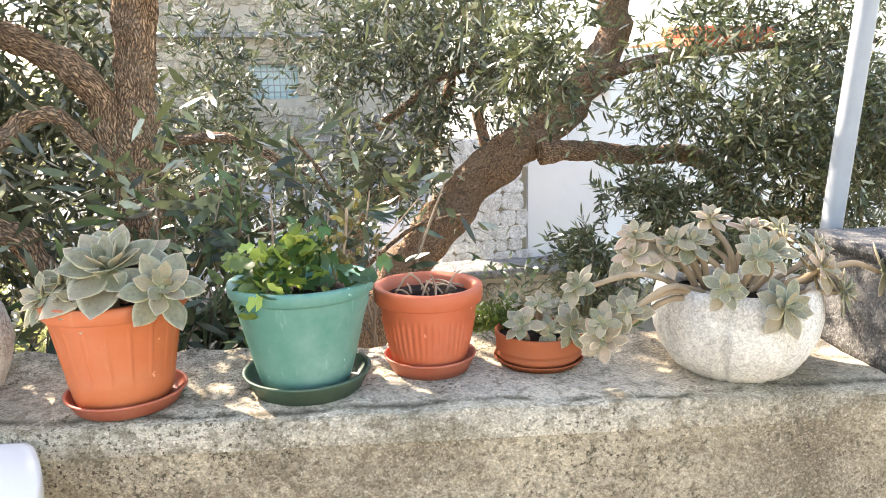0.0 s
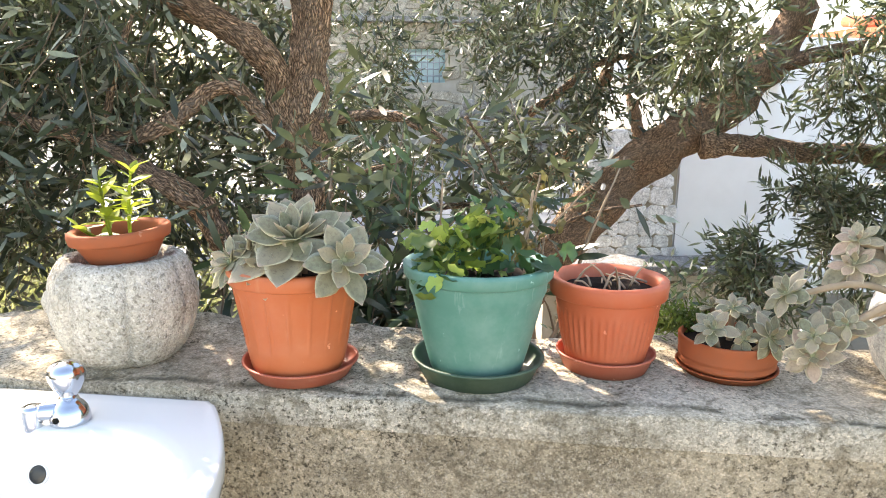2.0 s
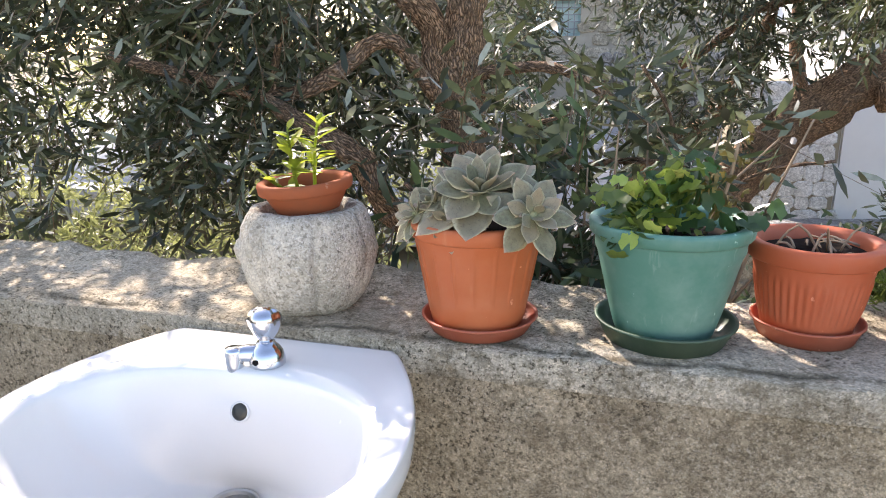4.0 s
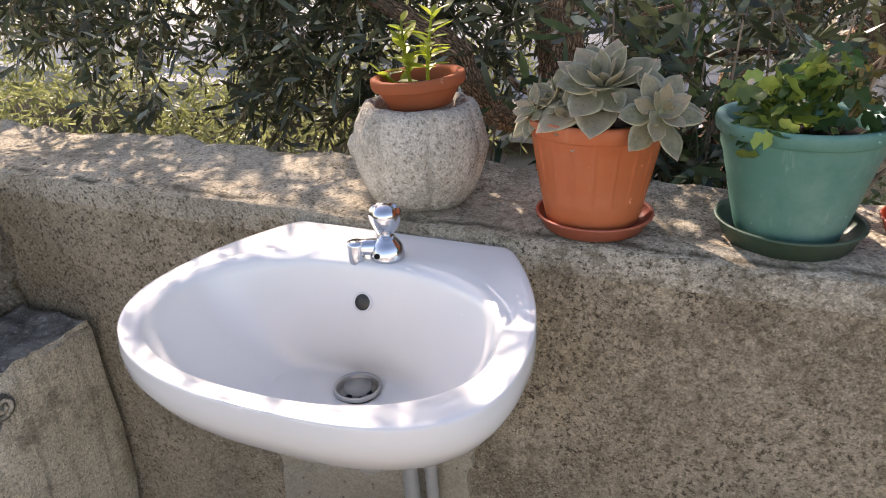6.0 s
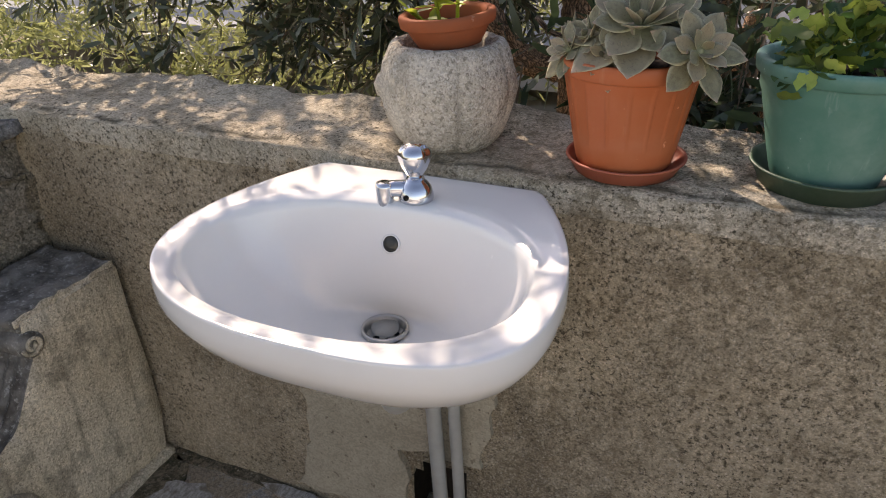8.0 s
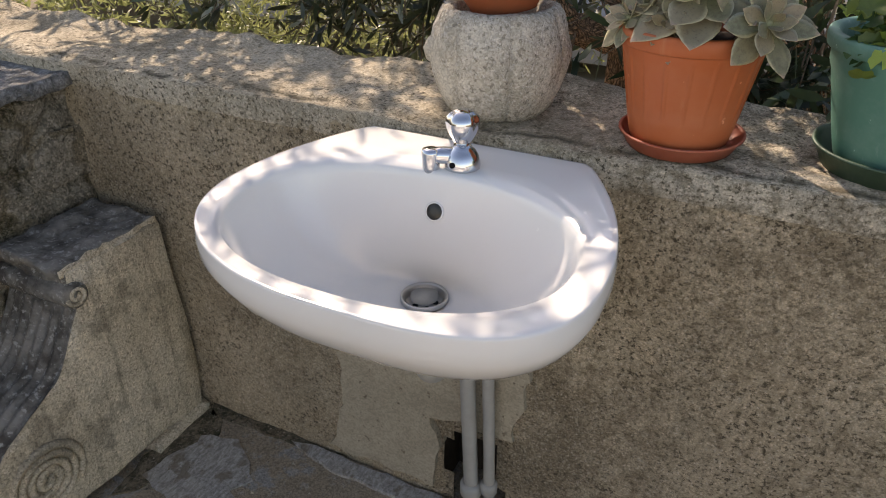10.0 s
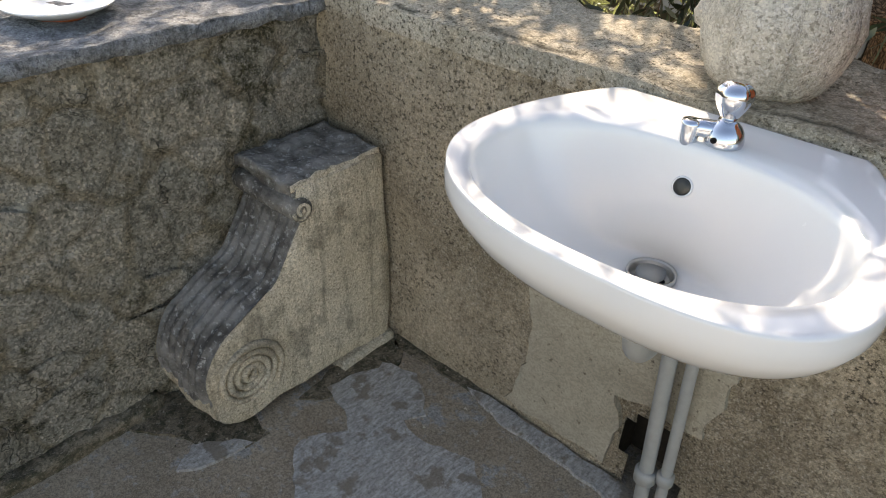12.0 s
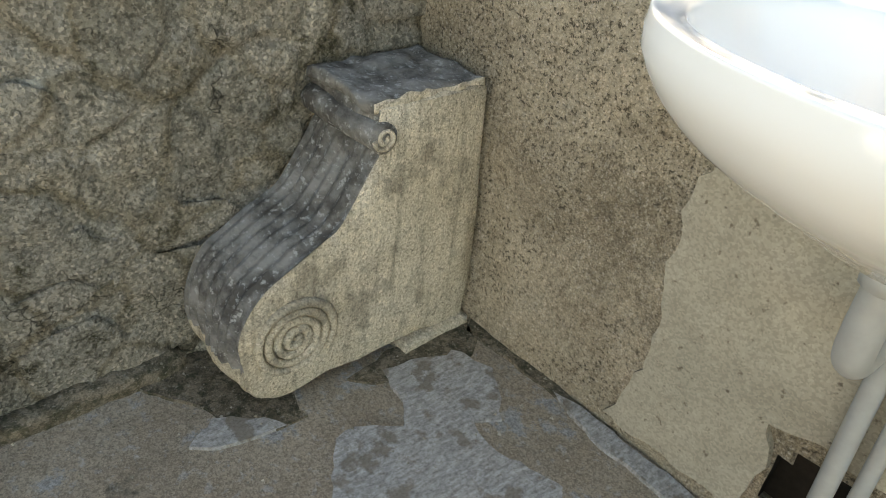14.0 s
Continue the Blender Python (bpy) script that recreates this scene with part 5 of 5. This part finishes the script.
def twig_mesh(lines, thick=0.0022):
    """Three-sided rods, one a shoot."""
    n = len(lines)
    a, b = lines[:, :3], lines[:, 3:]
    off = np.array([(1, 0, 0), (-0.5, 0.86, 0), (-0.5, -0.86, 0.3)]) * thick
    verts = np.concatenate([a[:, None] + off, b[:, None] + off * 0.5], 1).reshape(-1, 3)
    k = (np.arange(n) * 6)[:, None]
    faces = np.concatenate([k + [0, 1, 4, 3], k + [1, 2, 5, 4], k + [2, 0, 3, 5]], 0)
    me = bpy.data.meshes.new("twigs")
    me.from_pydata(verts.tolist(), [], faces.tolist())
    return me


def tree(name, label, limbs, clumps, seed, leaf_mat, length=0.070, width=0.0150, per=18, droop=0.35, group="olive trees", clear=None):
    """limbs: lists of (x, y, z, radius); the first is the trunk."""
    limbs = [[in_garden(q) for q in limb] for limb in limbs]
    x, y, z = limbs[0][0][:3]
    ob = thing(name, x, y, z, label, "tree", group)
    shift = pose(-x, -y, -z)
    for k, limb in enumerate(limbs):
        thick = max(q[3] for q in limb)
        bm = tube(limb, 26 if thick > 0.04 else 12, 8, thick * 0.22, None, True, 0.9 / thick)
        part("trunk" if k == 0 else "limb", bm, BARK, ob, place=shift)
    r = np.random.RandomState(seed)
    at, way, lines = shoots(r, clumps, length, width, droop, per, 0.9, clear)
    hold("crown", leaf_cloud("crown", at, way, length, width, r), leaf_mat, ob, "slender grey-green leaves", shift)
    tagged(hold("twig_growth", twig_mesh(lines), TWIG, ob, "", shift), kind="stuff")
    return ob


tree("olive_tree", "olive tree with a forked furrowed trunk and dense grey-green leaves",
     [[(-0.34, 2.28, -0.5, 0.075), (-0.372, 2.26, 0.5, 0.068), (-0.388, 2.25, 0.75, 0.066), (-0.412, 2.25, 0.92, 0.070), (-0.425, 2.25, 1.05, 0.066), (-0.412, 2.25, 1.20, 0.056), (-0.400, 2.25, 1.40, 0.054), (-0.385, 2.25, 1.75, 0.050), (-0.33, 2.2, 2.4, 0.03)],
      [(-0.43, 2.24, 0.93, 0.055), (-0.475, 2.21, 1.05, 0.042), (-0.500, 2.2, 1.17, 0.040), (-0.545, 2.2, 1.225, 0.041), (-0.62, 2.2, 1.275, 0.038), (-0.73, 2.19, 1.325, 0.034), (-0.85, 2.18, 1.40, 0.03), (-1.1, 2.1, 1.65, 0.02)],
      [(-0.47, 2.2, 0.96, 0.024), (-0.60, 2.1, 1.13, 0.022), (-0.76, 2.05, 1.02, 0.024), (-0.9, 2.0, 0.98, 0.02), (-1.15, 2.0, 1.02, 0.018), (-1.36, 2.0, 1.06, 0.012)],
      [(-0.38, 2.2, 0.55, 0.05), (-0.53, 1.98, 0.66, 0.040), (-0.585, 1.92, 0.76, 0.034), (-0.63, 1.9, 0.85, 0.032), (-0.72, 1.9, 0.905, 0.026), (-0.95, 1.95, 1.0, 0.014)],
      [(-0.90, 2.0, 0.98, 0.012), (-0.87, 2.0, 1.12, 0.010), (-0.81, 2.0, 1.30, 0.008)],
      [(-0.40, 2.25, 1.02, 0.02), (-0.15, 2.1, 1.08, 0.014), (0.05, 2.0, 1.0, 0.010), (0.2, 1.95, 0.93, 0.006)],
      [(-0.385, 2.2, 0.62, 0.02), (-0.2, 1.9, 0.8, 0.012), (-0.02, 1.75, 0.92, 0.008), (0.1, 1.7, 0.95, 0.005)]],
     [(-0.95, 2.35, 1.30, 0.50, 0.45, 0.32, 420), (-1.0, 2.2, 0.85, 0.45, 0.30, 0.26, 260), (-1.75, 2.4, 1.15, 0.50, 0.50, 0.45, 420), (-1.5, 2.1, 0.74, 0.42, 0.35, 0.22, 80), (-2.5, 2.6, 1.05, 0.5, 0.5, 0.42, 260), (-2.15, 2.8, 1.2, 0.42, 0.4, 0.4, 240), (-1.45, 3.0, 1.0, 0.45, 0.4, 0.35, 200), (-0.02, 2.05, 1.00, 0.22, 0.25, 0.10, 22), (0.0, 1.9, 0.95, 0.20, 0.22, 0.10, 14), (-0.65, 2.7, 0.9, 0.3, 0.3, 0.3, 120), (-1.35, 2.65, 1.35, 0.45, 0.40, 0.35, 90), (-2.2, 2.5, 0.95, 0.50, 0.40, 0.35, 110),
      # unseen clumps overhead, added to shade pots, trough, ledge and basin from the sun
      (0.50, 2.25, 1.74, 0.32, 0.25, 0.14, 80), (-0.64, 2.2, 1.87, 0.52, 0.32, 0.20, 170), (0.05, 2.25, 1.80, 0.35, 0.30, 0.16, 60), (-2.95, 2.2, 2.1, 0.75, 0.6, 0.3, 190), (-1.30, 1.95, 1.85, 0.50, 0.40, 0.25, 42), (-0.75, 1.85, 2.05, 0.40, 0.40, 0.25, 60), (-2.3, 2.1, 1.8, 0.4, 0.5, 0.35, 50), (-1.67, 2.43, 1.98, 0.55, 0.45, 0.25, 120), (-0.1, 2.2, 2.1, 0.5, 0.45, 0.3, 45)],
     2, LEAVES_OLIVE, clear=(-0.78, -0.12, 2.32, 0.86, 1.7))

tree("olive_tree", "leaning olive tree with a thick bare trunk and bowed side limb",
     [[(0.35, 3.95, -1.2, 0.17), (0.521, 3.9, -0.29, 0.135), (0.75, 3.9, 0.129, 0.128), (0.902, 3.9, 0.342, 0.125), (1.094, 3.9, 0.584, 0.122), (1.348, 3.9, 0.818, 0.116), (1.531, 3.9, 0.965, 0.112), (1.73, 3.9, 1.229, 0.102), (1.808, 3.9, 1.456, 0.098), (1.804, 3.9, 1.714, 0.09), (2.0, 3.9, 2.5, 0.05)],
      [(1.405, 3.75, 0.8, 0.07), (1.55, 3.75, 0.807, 0.06), (1.781, 3.75, 0.806, 0.055), (2.033, 3.75, 0.787, 0.053), (2.269, 3.75, 0.811, 0.054), (2.517, 3.75, 0.722, 0.06), (2.689, 3.75, 0.565, 0.058), (2.942, 3.75, 0.469, 0.055), (3.168, 3.75, 0.442, 0.05), (3.497, 3.75, 0.501, 0.045)],
      [(1.7, 3.9, 1.2, 0.05), (2.1, 3.7, 1.35, 0.035), (2.6, 3.5, 1.45, 0.02), (3.1, 3.4, 1.5, 0.012)]],
     [(2.35, 3.4, 1.25, 0.55, 0.40, 0.38, 330), (3.0, 3.5, 1.1, 0.6, 0.5, 0.5, 420), (1.62, 3.3, 1.25, 0.30, 0.35, 0.25, 150), (3.7, 3.6, 0.9, 0.6, 0.5, 0.55, 320), (1.60, 3.05, 0.40, 0.24, 0.25, 0.24, 330), (1.74, 3.2, 0.58, 0.22, 0.22, 0.2, 220), (2.7, 3.2, 0.85, 0.5, 0.3, 0.3, 260), (1.15, 3.2, 1.30, 0.16, 0.25, 0.16, 70), (2.15, 3.35, 0.52, 0.36, 0.30, 0.20, 220), (1.25, 3.3, 1.50, 0.35, 0.35, 0.2, 120), (2.9, 3.3, 0.35, 0.4, 0.3, 0.25, 140),
      (2.9, 3.7, 1.75, 0.8, 0.5, 0.3, 300), (1.1, 3.2, 2.3, 0.9, 0.8, 0.4, 260), (2.4, 3.3, 2.2, 0.9, 0.8, 0.4, 260)],
     5, LEAVES_LIT, clear=(1.32, 1.74, 3.85, 0.82, 1.75))

tree("olive_tree", "smaller olive tree behind, with twisted dark trunk",
     [[(0.35, 4.6, -1.2, 0.09), (0.47, 4.5, 0.2, 0.075), (0.62, 4.5, 0.33, 0.07), (0.77, 4.5, 0.42, 0.065), (0.90, 4.5, 0.66, 0.055), (0.97, 4.5, 0.85, 0.045), (1.05, 4.5, 1.15, 0.03), (1.1, 4.5, 1.6, 0.02)],
      [(1.509, 5.0, 0.462, 0.05), (1.472, 5.0, 0.577, 0.045), (1.385, 5.0, 0.826, 0.04), (1.334, 5.0, 1.099, 0.036), (1.316, 5.0, 1.365, 0.034), (1.29, 5.0, 1.657, 0.03)],
      [(0.552, 4.3, 0.819, 0.03), (0.739, 4.3, 0.972, 0.024), (0.903, 4.3, 1.125, 0.02), (1.144, 4.3, 1.203, 0.018), (1.315, 4.3, 1.191, 0.015), (1.472, 4.3, 1.093, 0.01)]],
     [(0.78, 4.2, 1.22, 0.62, 0.5, 0.46, 520), (0.62, 4.0, 0.72, 0.35, 0.3, 0.26, 170), (1.3, 4.6, 1.45, 0.4, 0.5, 0.4, 200), (0.1, 4.6, 1.55, 0.6, 0.5, 0.35, 160), (-0.50, 4.3, 1.02, 0.36, 0.4, 0.36, 200), (-0.35, 4.2, 0.55, 0.35, 0.3, 0.25, 120)],
     8, LEAVES_OLIVE)

tree("oleander_bush", "dark long-leaved oleander shoots growing up behind the wall",
     [[(-0.12, 1.62, -0.6, 0.02), (-0.10, 1.55, 0.4, 0.016), (-0.06, 1.52, 0.85, 0.008)], [(0.0, 1.62, -0.6, 0.016), (0.03, 1.60, 0.6, 0.010), (0.10, 1.56, 1.0, 0.006)], [(-0.2, 1.62, -0.5, 0.014), (-0.30, 1.56, 0.7, 0.008), (-0.42, 1.50, 0.92, 0.005)]],
     [(-0.06, 1.50, 0.86, 0.11, 0.08, 0.09, 34), (-0.02, 1.62, 0.98, 0.26, 0.14, 0.06, 16), (-0.42, 1.50, 0.86, 0.10, 0.08, 0.06, 10), (-0.14, 1.46, 0.78, 0.08, 0.05, 0.07, 22)],
     12, LEAVES_LONG, 0.085, 0.017, 11, 0.1, "bushes behind the wall")

tree("olive_suckers", "loose olive suckers with pale broad leaves arching over the pots",
     [[(-0.35, 1.75, -0.3, 0.014), (-0.30, 1.65, 0.7, 0.008), (-0.22, 1.55, 1.0, 0.005), (-0.1, 1.52, 1.08, 0.003)], [(0.12, 1.8, -0.3, 0.013), (0.16, 1.7, 0.8, 0.007), (0.10, 1.6, 1.05, 0.004), (0.02, 1.55, 1.17, 0.003)], [(0.16, 1.7, 0.8, 0.007), (0.3, 1.65, 0.95, 0.005), (0.42, 1.6, 1.0, 0.003)]],
     [(-0.10, 1.60, 1.06, 0.20, 0.14, 0.12, 18), (-0.30, 1.58, 1.02, 0.14, 0.12, 0.10, 16), (0.14, 1.65, 1.05, 0.16, 0.14, 0.10, 9), (-0.46, 1.55, 1.0, 0.08, 0.08, 0.08, 7)],
     14, LEAVES_OLIVE, 0.064, 0.018, 8, -0.1, "bushes behind the wall")


def dry_twigs():
    """A loose tangle of bare sticks leaning up between the pots."""
    ob = thing("dry_twigs", -0.05, 1.62, -0.3, "tangle of thin bare dry twigs behind the pots", "twigs", "bushes behind the wall")
    r = random.Random(92)
    for k in range(16):
        x, y = r.uniform(-0.16, 0.16), r.uniform(-0.10, 0.12)
        dx, dy, top = r.uniform(-0.26, 0.26), r.uniform(-0.08, 0.10), r.uniform(1.12, 1.40)
        mid = (x + dx * 0.3 + r.uniform(-0.03, 0.03), y + dy * 0.4, top * 0.82)
        end = (x + dx, y + dy, top + r.uniform(-0.06, 0.03))
        part("twig", tube([(x * 0.4, y, 0.0, 0.0055), (x, y, top * 0.6, 0.0045), (*mid, 0.0036), (*end, 0.0016)], 6, 4), STRAW if k % 3 else TWIG, ob)
        fork = (mid[0] + r.uniform(-0.12, 0.12), mid[1] - 0.03, mid[2] + r.uniform(0.05, 0.14))
        part("twig", tube([(*mid, 0.003), ((mid[0] + fork[0]) / 2, mid[1] - 0.01, (mid[2] + fork[2]) / 2 + 0.015, 0.0024), (*fork, 0.0012)], 5, 3), TWIG, ob)


dry_twigs()


def scrub(name, clumps, seed, material, label, length=0.06, width=0.014):
    r = np.random.RandomState(seed)
    at, way, _ = shoots(r, clumps, length, width, 0.1, 14)
    return tagged(hold(name, leaf_cloud(name, at, way, length, width, r), material), label, "bushes", kind="stuff")


scrub("hillside_scrub", [(-2.6, 4.6, 0.1, 1.2, 0.8, 0.8, 620), (-4.6, 4.2, 0.3, 1.3, 0.9, 1.0, 560), (-1.2, 4.6, 0.35, 0.7, 0.6, 0.75, 330), (-3.2, 3.2, -0.2, 1.0, 0.6, 0.5, 380), (-1.6, 3.3, -0.1, 0.8, 0.5, 0.45, 300), (-5.5, 2.6, 0.3, 1.2, 0.9, 1.0, 380)], 31, LEAVES_FAR, "grey-green scrub beyond the wall, leaf colours brightened as if sunlit", 0.07, 0.017)
scrub("shady_bush", [(0.80, 1.75, 0.66, 0.16, 0.14, 0.09, 70), (0.62, 1.9, 0.52, 0.2, 0.15, 0.10, 45)], 33, LEAVES_LONG, "dark leafy bush behind the cement bowl", 0.03, 0.012)


# ---- beyond the wall ----
def ground_mesh():
    bm = bmesh.new()
    xs = [-400, -60, -20] + [-8 + 0.8 * k for k in range(31)] + [24, 60, 400]
    ys = [-400, -60, -10] + [1.3 + 0.8 * k for k in range(26)] + [40, 100, 600]
    grid = []
    for x in xs:
        row = []
        for y in ys:
            near = 1.0 if -8 < x < 17 and 1.2 < y < 22 else 0.0
            row.append(bm.verts.new((x, y, -1.25 + 0.1 * min(16.0, max(0.0, y - 2.0)) + near * 0.06 * noise.noise((x, y, 0)))))
        grid.append(row)
    for a in range(len(xs) - 1):
        for b in range(len(ys) - 1):
            bm.faces.new((grid[a][b], grid[a + 1][b], grid[a + 1][b + 1], grid[a][b + 1]))
    return bm


tagged(part("ground", ground_mesh(), EARTH), "dry stony earth sloping below the terrace", "ground", kind="structure")
lane = bmesh.new()
box(lane, (-9.0, 6.4, -1.3), (3.6, 11.5, -1.11), 0.02)
tagged(part("road", lane, ROAD, place=GARDEN), "pale concrete lane in dappled shade", "road", kind="structure")
kerb = bmesh.new()
for k in range(12):
    box(kerb, (-9.0 + 1.05 * k, 6.15, -1.3), (-7.97 + 1.05 * k, 6.39, -1.0), 0.015)
tagged(part("kerb", kerb, ROAD, smooth=False, place=GARDEN), "low concrete kerb along the lane", "kerb", kind="structure")


def stone_face(parent, x0, x1, z0, z1, y, w, h, material, seed, depth=0.03, wobble=0.2, dropped=0.0, name="stone", scale=1.0):
    """Courses of uneven stones on a wall that faces -y; each a piece of its own."""
    r = random.Random(seed)
    shapes = []
    for k in range(9):
        bm = blob_plate(r, 1.0, 1.0, 1.0, 8, wobble, 0.62)
        me = bpy.data.meshes.new(name)
        bm.to_mesh(me)
        bm.free()
        me.materials.append(material)
        shapes.append(me)
    z, row = z0, 0
    while z < z1:
        hh = h * r.uniform(0.75, 1.25)
        x = x0 - r.uniform(0, w)
        while x < x1:
            ww = w * r.uniform(0.6, 1.45)
            cx, cz = x + ww / 2, z + hh / 2
            if cx > x0 and cx < x1 and cz < z1 and r.random() >= dropped:
                m = pose(cx, y, cz, 90, r.uniform(-5, 5), 0) @ Matrix.Diagonal((ww * scale, hh * scale, depth * r.uniform(0.7, 1.3), 1))
                hold(name, r.choice(shapes), None, parent, place=m)
            x += ww
        z += hh
        row += 1


def turned(x, y, z, rise):
    """Upright, but turned with the garden: the plan point (x, y, z) lifted to its place up the slope."""
    at = GARDEN @ Vector((x, y, z))
    return pose(at.x, at.y, z + rise, 0, 0, 8) @ pose(-x, -y, -z)


def far_walls():
    low = part("garden_wall", box(bmesh.new(), (0.95, 5.22, -1.3), (3.0, 5.55, -0.44), 0.01), HOUSE_MORTAR, smooth=False, place=turned(1.9, 5.3, -0.4, 0.27))
    tagged(low, "low pale rubble garden wall with a flat coping", "wall", kind="structure")
    part("coping", rough_box((0.9, 5.16, -0.45), (3.05, 5.6, -0.38), 0.06, 0.012, 6), LEDGE, low, "grey flat coping")
    stone_face(low, 0.95, 3.0, -1.1, -0.46, 5.21, 0.24, 0.16, HOUSE_STONE, 3, 0.025)

    white = thing("white_house", 3.6, 6.3, -1.2, "whitewashed house with a stone-clad corner and red roof", "house")
    white.matrix_basis = turned(2.2, 6.0, 0.0, 0.37) @ white.matrix_basis
    shift = pose(-3.6, -6.3, 1.2)
    bm = bmesh.new()
    box(bm, (2.18, 6.0, -1.3), (3.0, 10.0, 0.95), 0.02)
    box(bm, (3.0, 6.6, -1.3), (9.0, 12.0, 1.38), 0.02)
    part("wall", bm, WHITEWASH, white, place=shift, smooth=False)
    clad = part("corner_cladding", box(bmesh.new(), (1.38, 5.98, -1.3), (2.178, 6.5, 0.55), 0.01), CLAD_JOINT, white, "white crazed stone cladding", False, shift)
    stone_face(clad, 1.38, 2.18, -1.0, 0.55, 5.975, 0.15, 0.13, CLAD_STONE, 9, 0.014, 0.12, scale=1.12)
    roof = part("roof", box(bmesh.new(), (4.25, 6.45, 1.40), (4.95, 8.5, 1.52), 0.02), RED_ROOF, white, "red tiled roof edge", False, shift)
    for k in range(5):
        part("roof_tile", tube([(4.30 + 0.152 * k, 6.38, 1.52, 0.06), (4.30 + 0.152 * k, 7.4, 1.60, 0.06)], 10, 2), RED_ROOF, roof)
    part("ledge", box(bmesh.new(), (2.1, 5.9, 0.95), (3.1, 10.1, 1.02), 0.01), WHITEWASH, white, "", False, shift)

    dry = part("dry_stone_wall", box(bmesh.new(), (0.6, 12.0, -1.3), (2.6, 12.4, -0.12), 0.01), DRY_STONE, smooth=False, place=turned(1.4, 12.0, 0.0, 1.12))
    tagged(dry, "grey dry-stone retaining wall across the lane", "wall", kind="structure")
    stone_face(dry, 0.6, 2.6, -1.05, -0.05, 11.98, 0.26, 0.15, DRY_STONE, 12, 0.06, 0.24)

    house = thing("stone_house", -1.0, 14.2, -1.2, "pale stone house with a barred window across the lane", "house")
    house.matrix_basis = turned(-0.2, 14.0, 0.0, 1.43) @ house.matrix_basis
    shift = pose(1.0, -14.2, 1.2)
    # the facade leaves a real opening for the window
    wx0, wx1, wz0, wz1 = -0.62, 0.30, -0.02, 0.62
    for lo, hi in (((-4.0, 14.0, -1.3), (wx0, 14.4, 3.4)), ((wx1, 14.0, -1.3), (3.2, 14.4, 3.4)), ((wx0, 14.0, -1.3), (wx1, 14.4, wz0)), ((wx0, 14.0, wz1), (wx1, 14.4, 3.4))):
        part("wall", box(bmesh.new(), lo, hi), HOUSE_MORTAR, house, "", False, shift)
    part("terrace_edge", box(bmesh.new(), (-4.0, 13.75, 1.10), (3.2, 14.0, 1.2), 0.01), LEDGE, house, "grey terrace edge", False, shift)
    win = part("window", box(bmesh.new(), (wx0, 14.2, wz0), (wx1, 14.22, wz1)), GLASS, house, "pale blue barred window", False, shift)
    frame_bm = bmesh.new()
    for lo, hi in (((wx0, 14.1, wz0), (wx0 + 0.05, 14.19, wz1)), ((wx1 - 0.05, 14.1, wz0), (wx1, 14.19, wz1)), ((wx0 + 0.05, 14.1, wz0), (wx1 - 0.05, 14.19, wz0 + 0.05)), ((wx0 + 0.05, 14.1, wz1 - 0.05), (wx1 - 0.05, 14.19, wz1))):
        box(frame_bm, lo, hi)
    part("window_frame", frame_bm, FRAME_BLUE, win, "", False)
    for k in range(1, 8):
        x = wx0 + (wx1 - wx0) * k / 8
        part("window_bar", tube([(x, 14.05, wz0, 0.012), (x, 14.05, wz1, 0.012)], 6, 1), POLE, win)
    for k in range(1, 5):
        z = wz0 + (wz1 - wz0) * k / 5
        part("window_bar", tube([(wx0, 14.04, z, 0.012), (wx1, 14.04, z, 0.012)], 6, 1), POLE, win)
    wall_bit = part("facing", box(bmesh.new(), (-3.0, 13.985, -1.29), (-2.99, 13.99, -1.28)), HOUSE_MORTAR, house, "", False, shift)
    stone_face(wall_bit, -2.6, wx0 - 0.05, -0.9, 2.2, 13.99, 0.36, 0.20, HOUSE_STONE, 6, 0.03, 0.13)
    stone_face(wall_bit, wx0 - 0.05, wx1 + 0.05, wz1 + 0.14, 2.2, 13.99, 0.36, 0.20, HOUSE_STONE, 16, 0.03, 0.13)
    stone_face(wall_bit, wx0 - 0.05, wx1 + 0.05, -0.9, wz0 - 0.12, 13.99, 0.36, 0.20, HOUSE_STONE, 17, 0.03, 0.13)
    part("lintel", rough_box((wx0 - 0.12, 13.955, wz1), (wx1 + 0.12, 14.0, wz1 + 0.13), 0.05, 0.008, 8), HOUSE_STONE, house, "", True, shift)
    stone_face(wall_bit, wx1 + 0.05, 1.4, -0.9, 2.2, 13.99, 0.36, 0.20, HOUSE_STONE, 7, 0.03, 0.13)


far_walls()


# ---- stones showing in the side wall ----
def side_stones():
    r = random.Random(40)
    shapes = []
    for k in range(12):
        bm = blob_plate(r, 1.0, 1.0, 1.0, 11, 0.30, 0.75)
        me = bpy.data.meshes.new("stone")
        bm.to_mesh(me)
        bm.free()
        me.materials.append(RUBBLE)
        shapes.append(me)
    z = 0.05
    while z < 0.60:
        hh = r.uniform(0.07, 0.12)
        y = -0.6 + r.uniform(0, 0.1)
        while y < 1.04:
            ww = r.uniform(0.08, 0.20)
            covered = y > 0.55 and z < 0.5
            if r.random() < 0.62 and not (covered and r.random() < 0.8):
                m = pose(SIDE_X + 0.002, y + ww / 2, z + hh / 2, 90, 0, 90) @ pose(0, 0, 0, 0, 0, r.uniform(-14, 14)) @ Matrix.Diagonal((ww, hh, 0.0055 * r.uniform(0.5, 1.2), 1))
                hold("stone", r.choice(shapes), None, side, place=m)
            y += ww + r.uniform(0.0, 0.05)
        z += hh


side_stones()
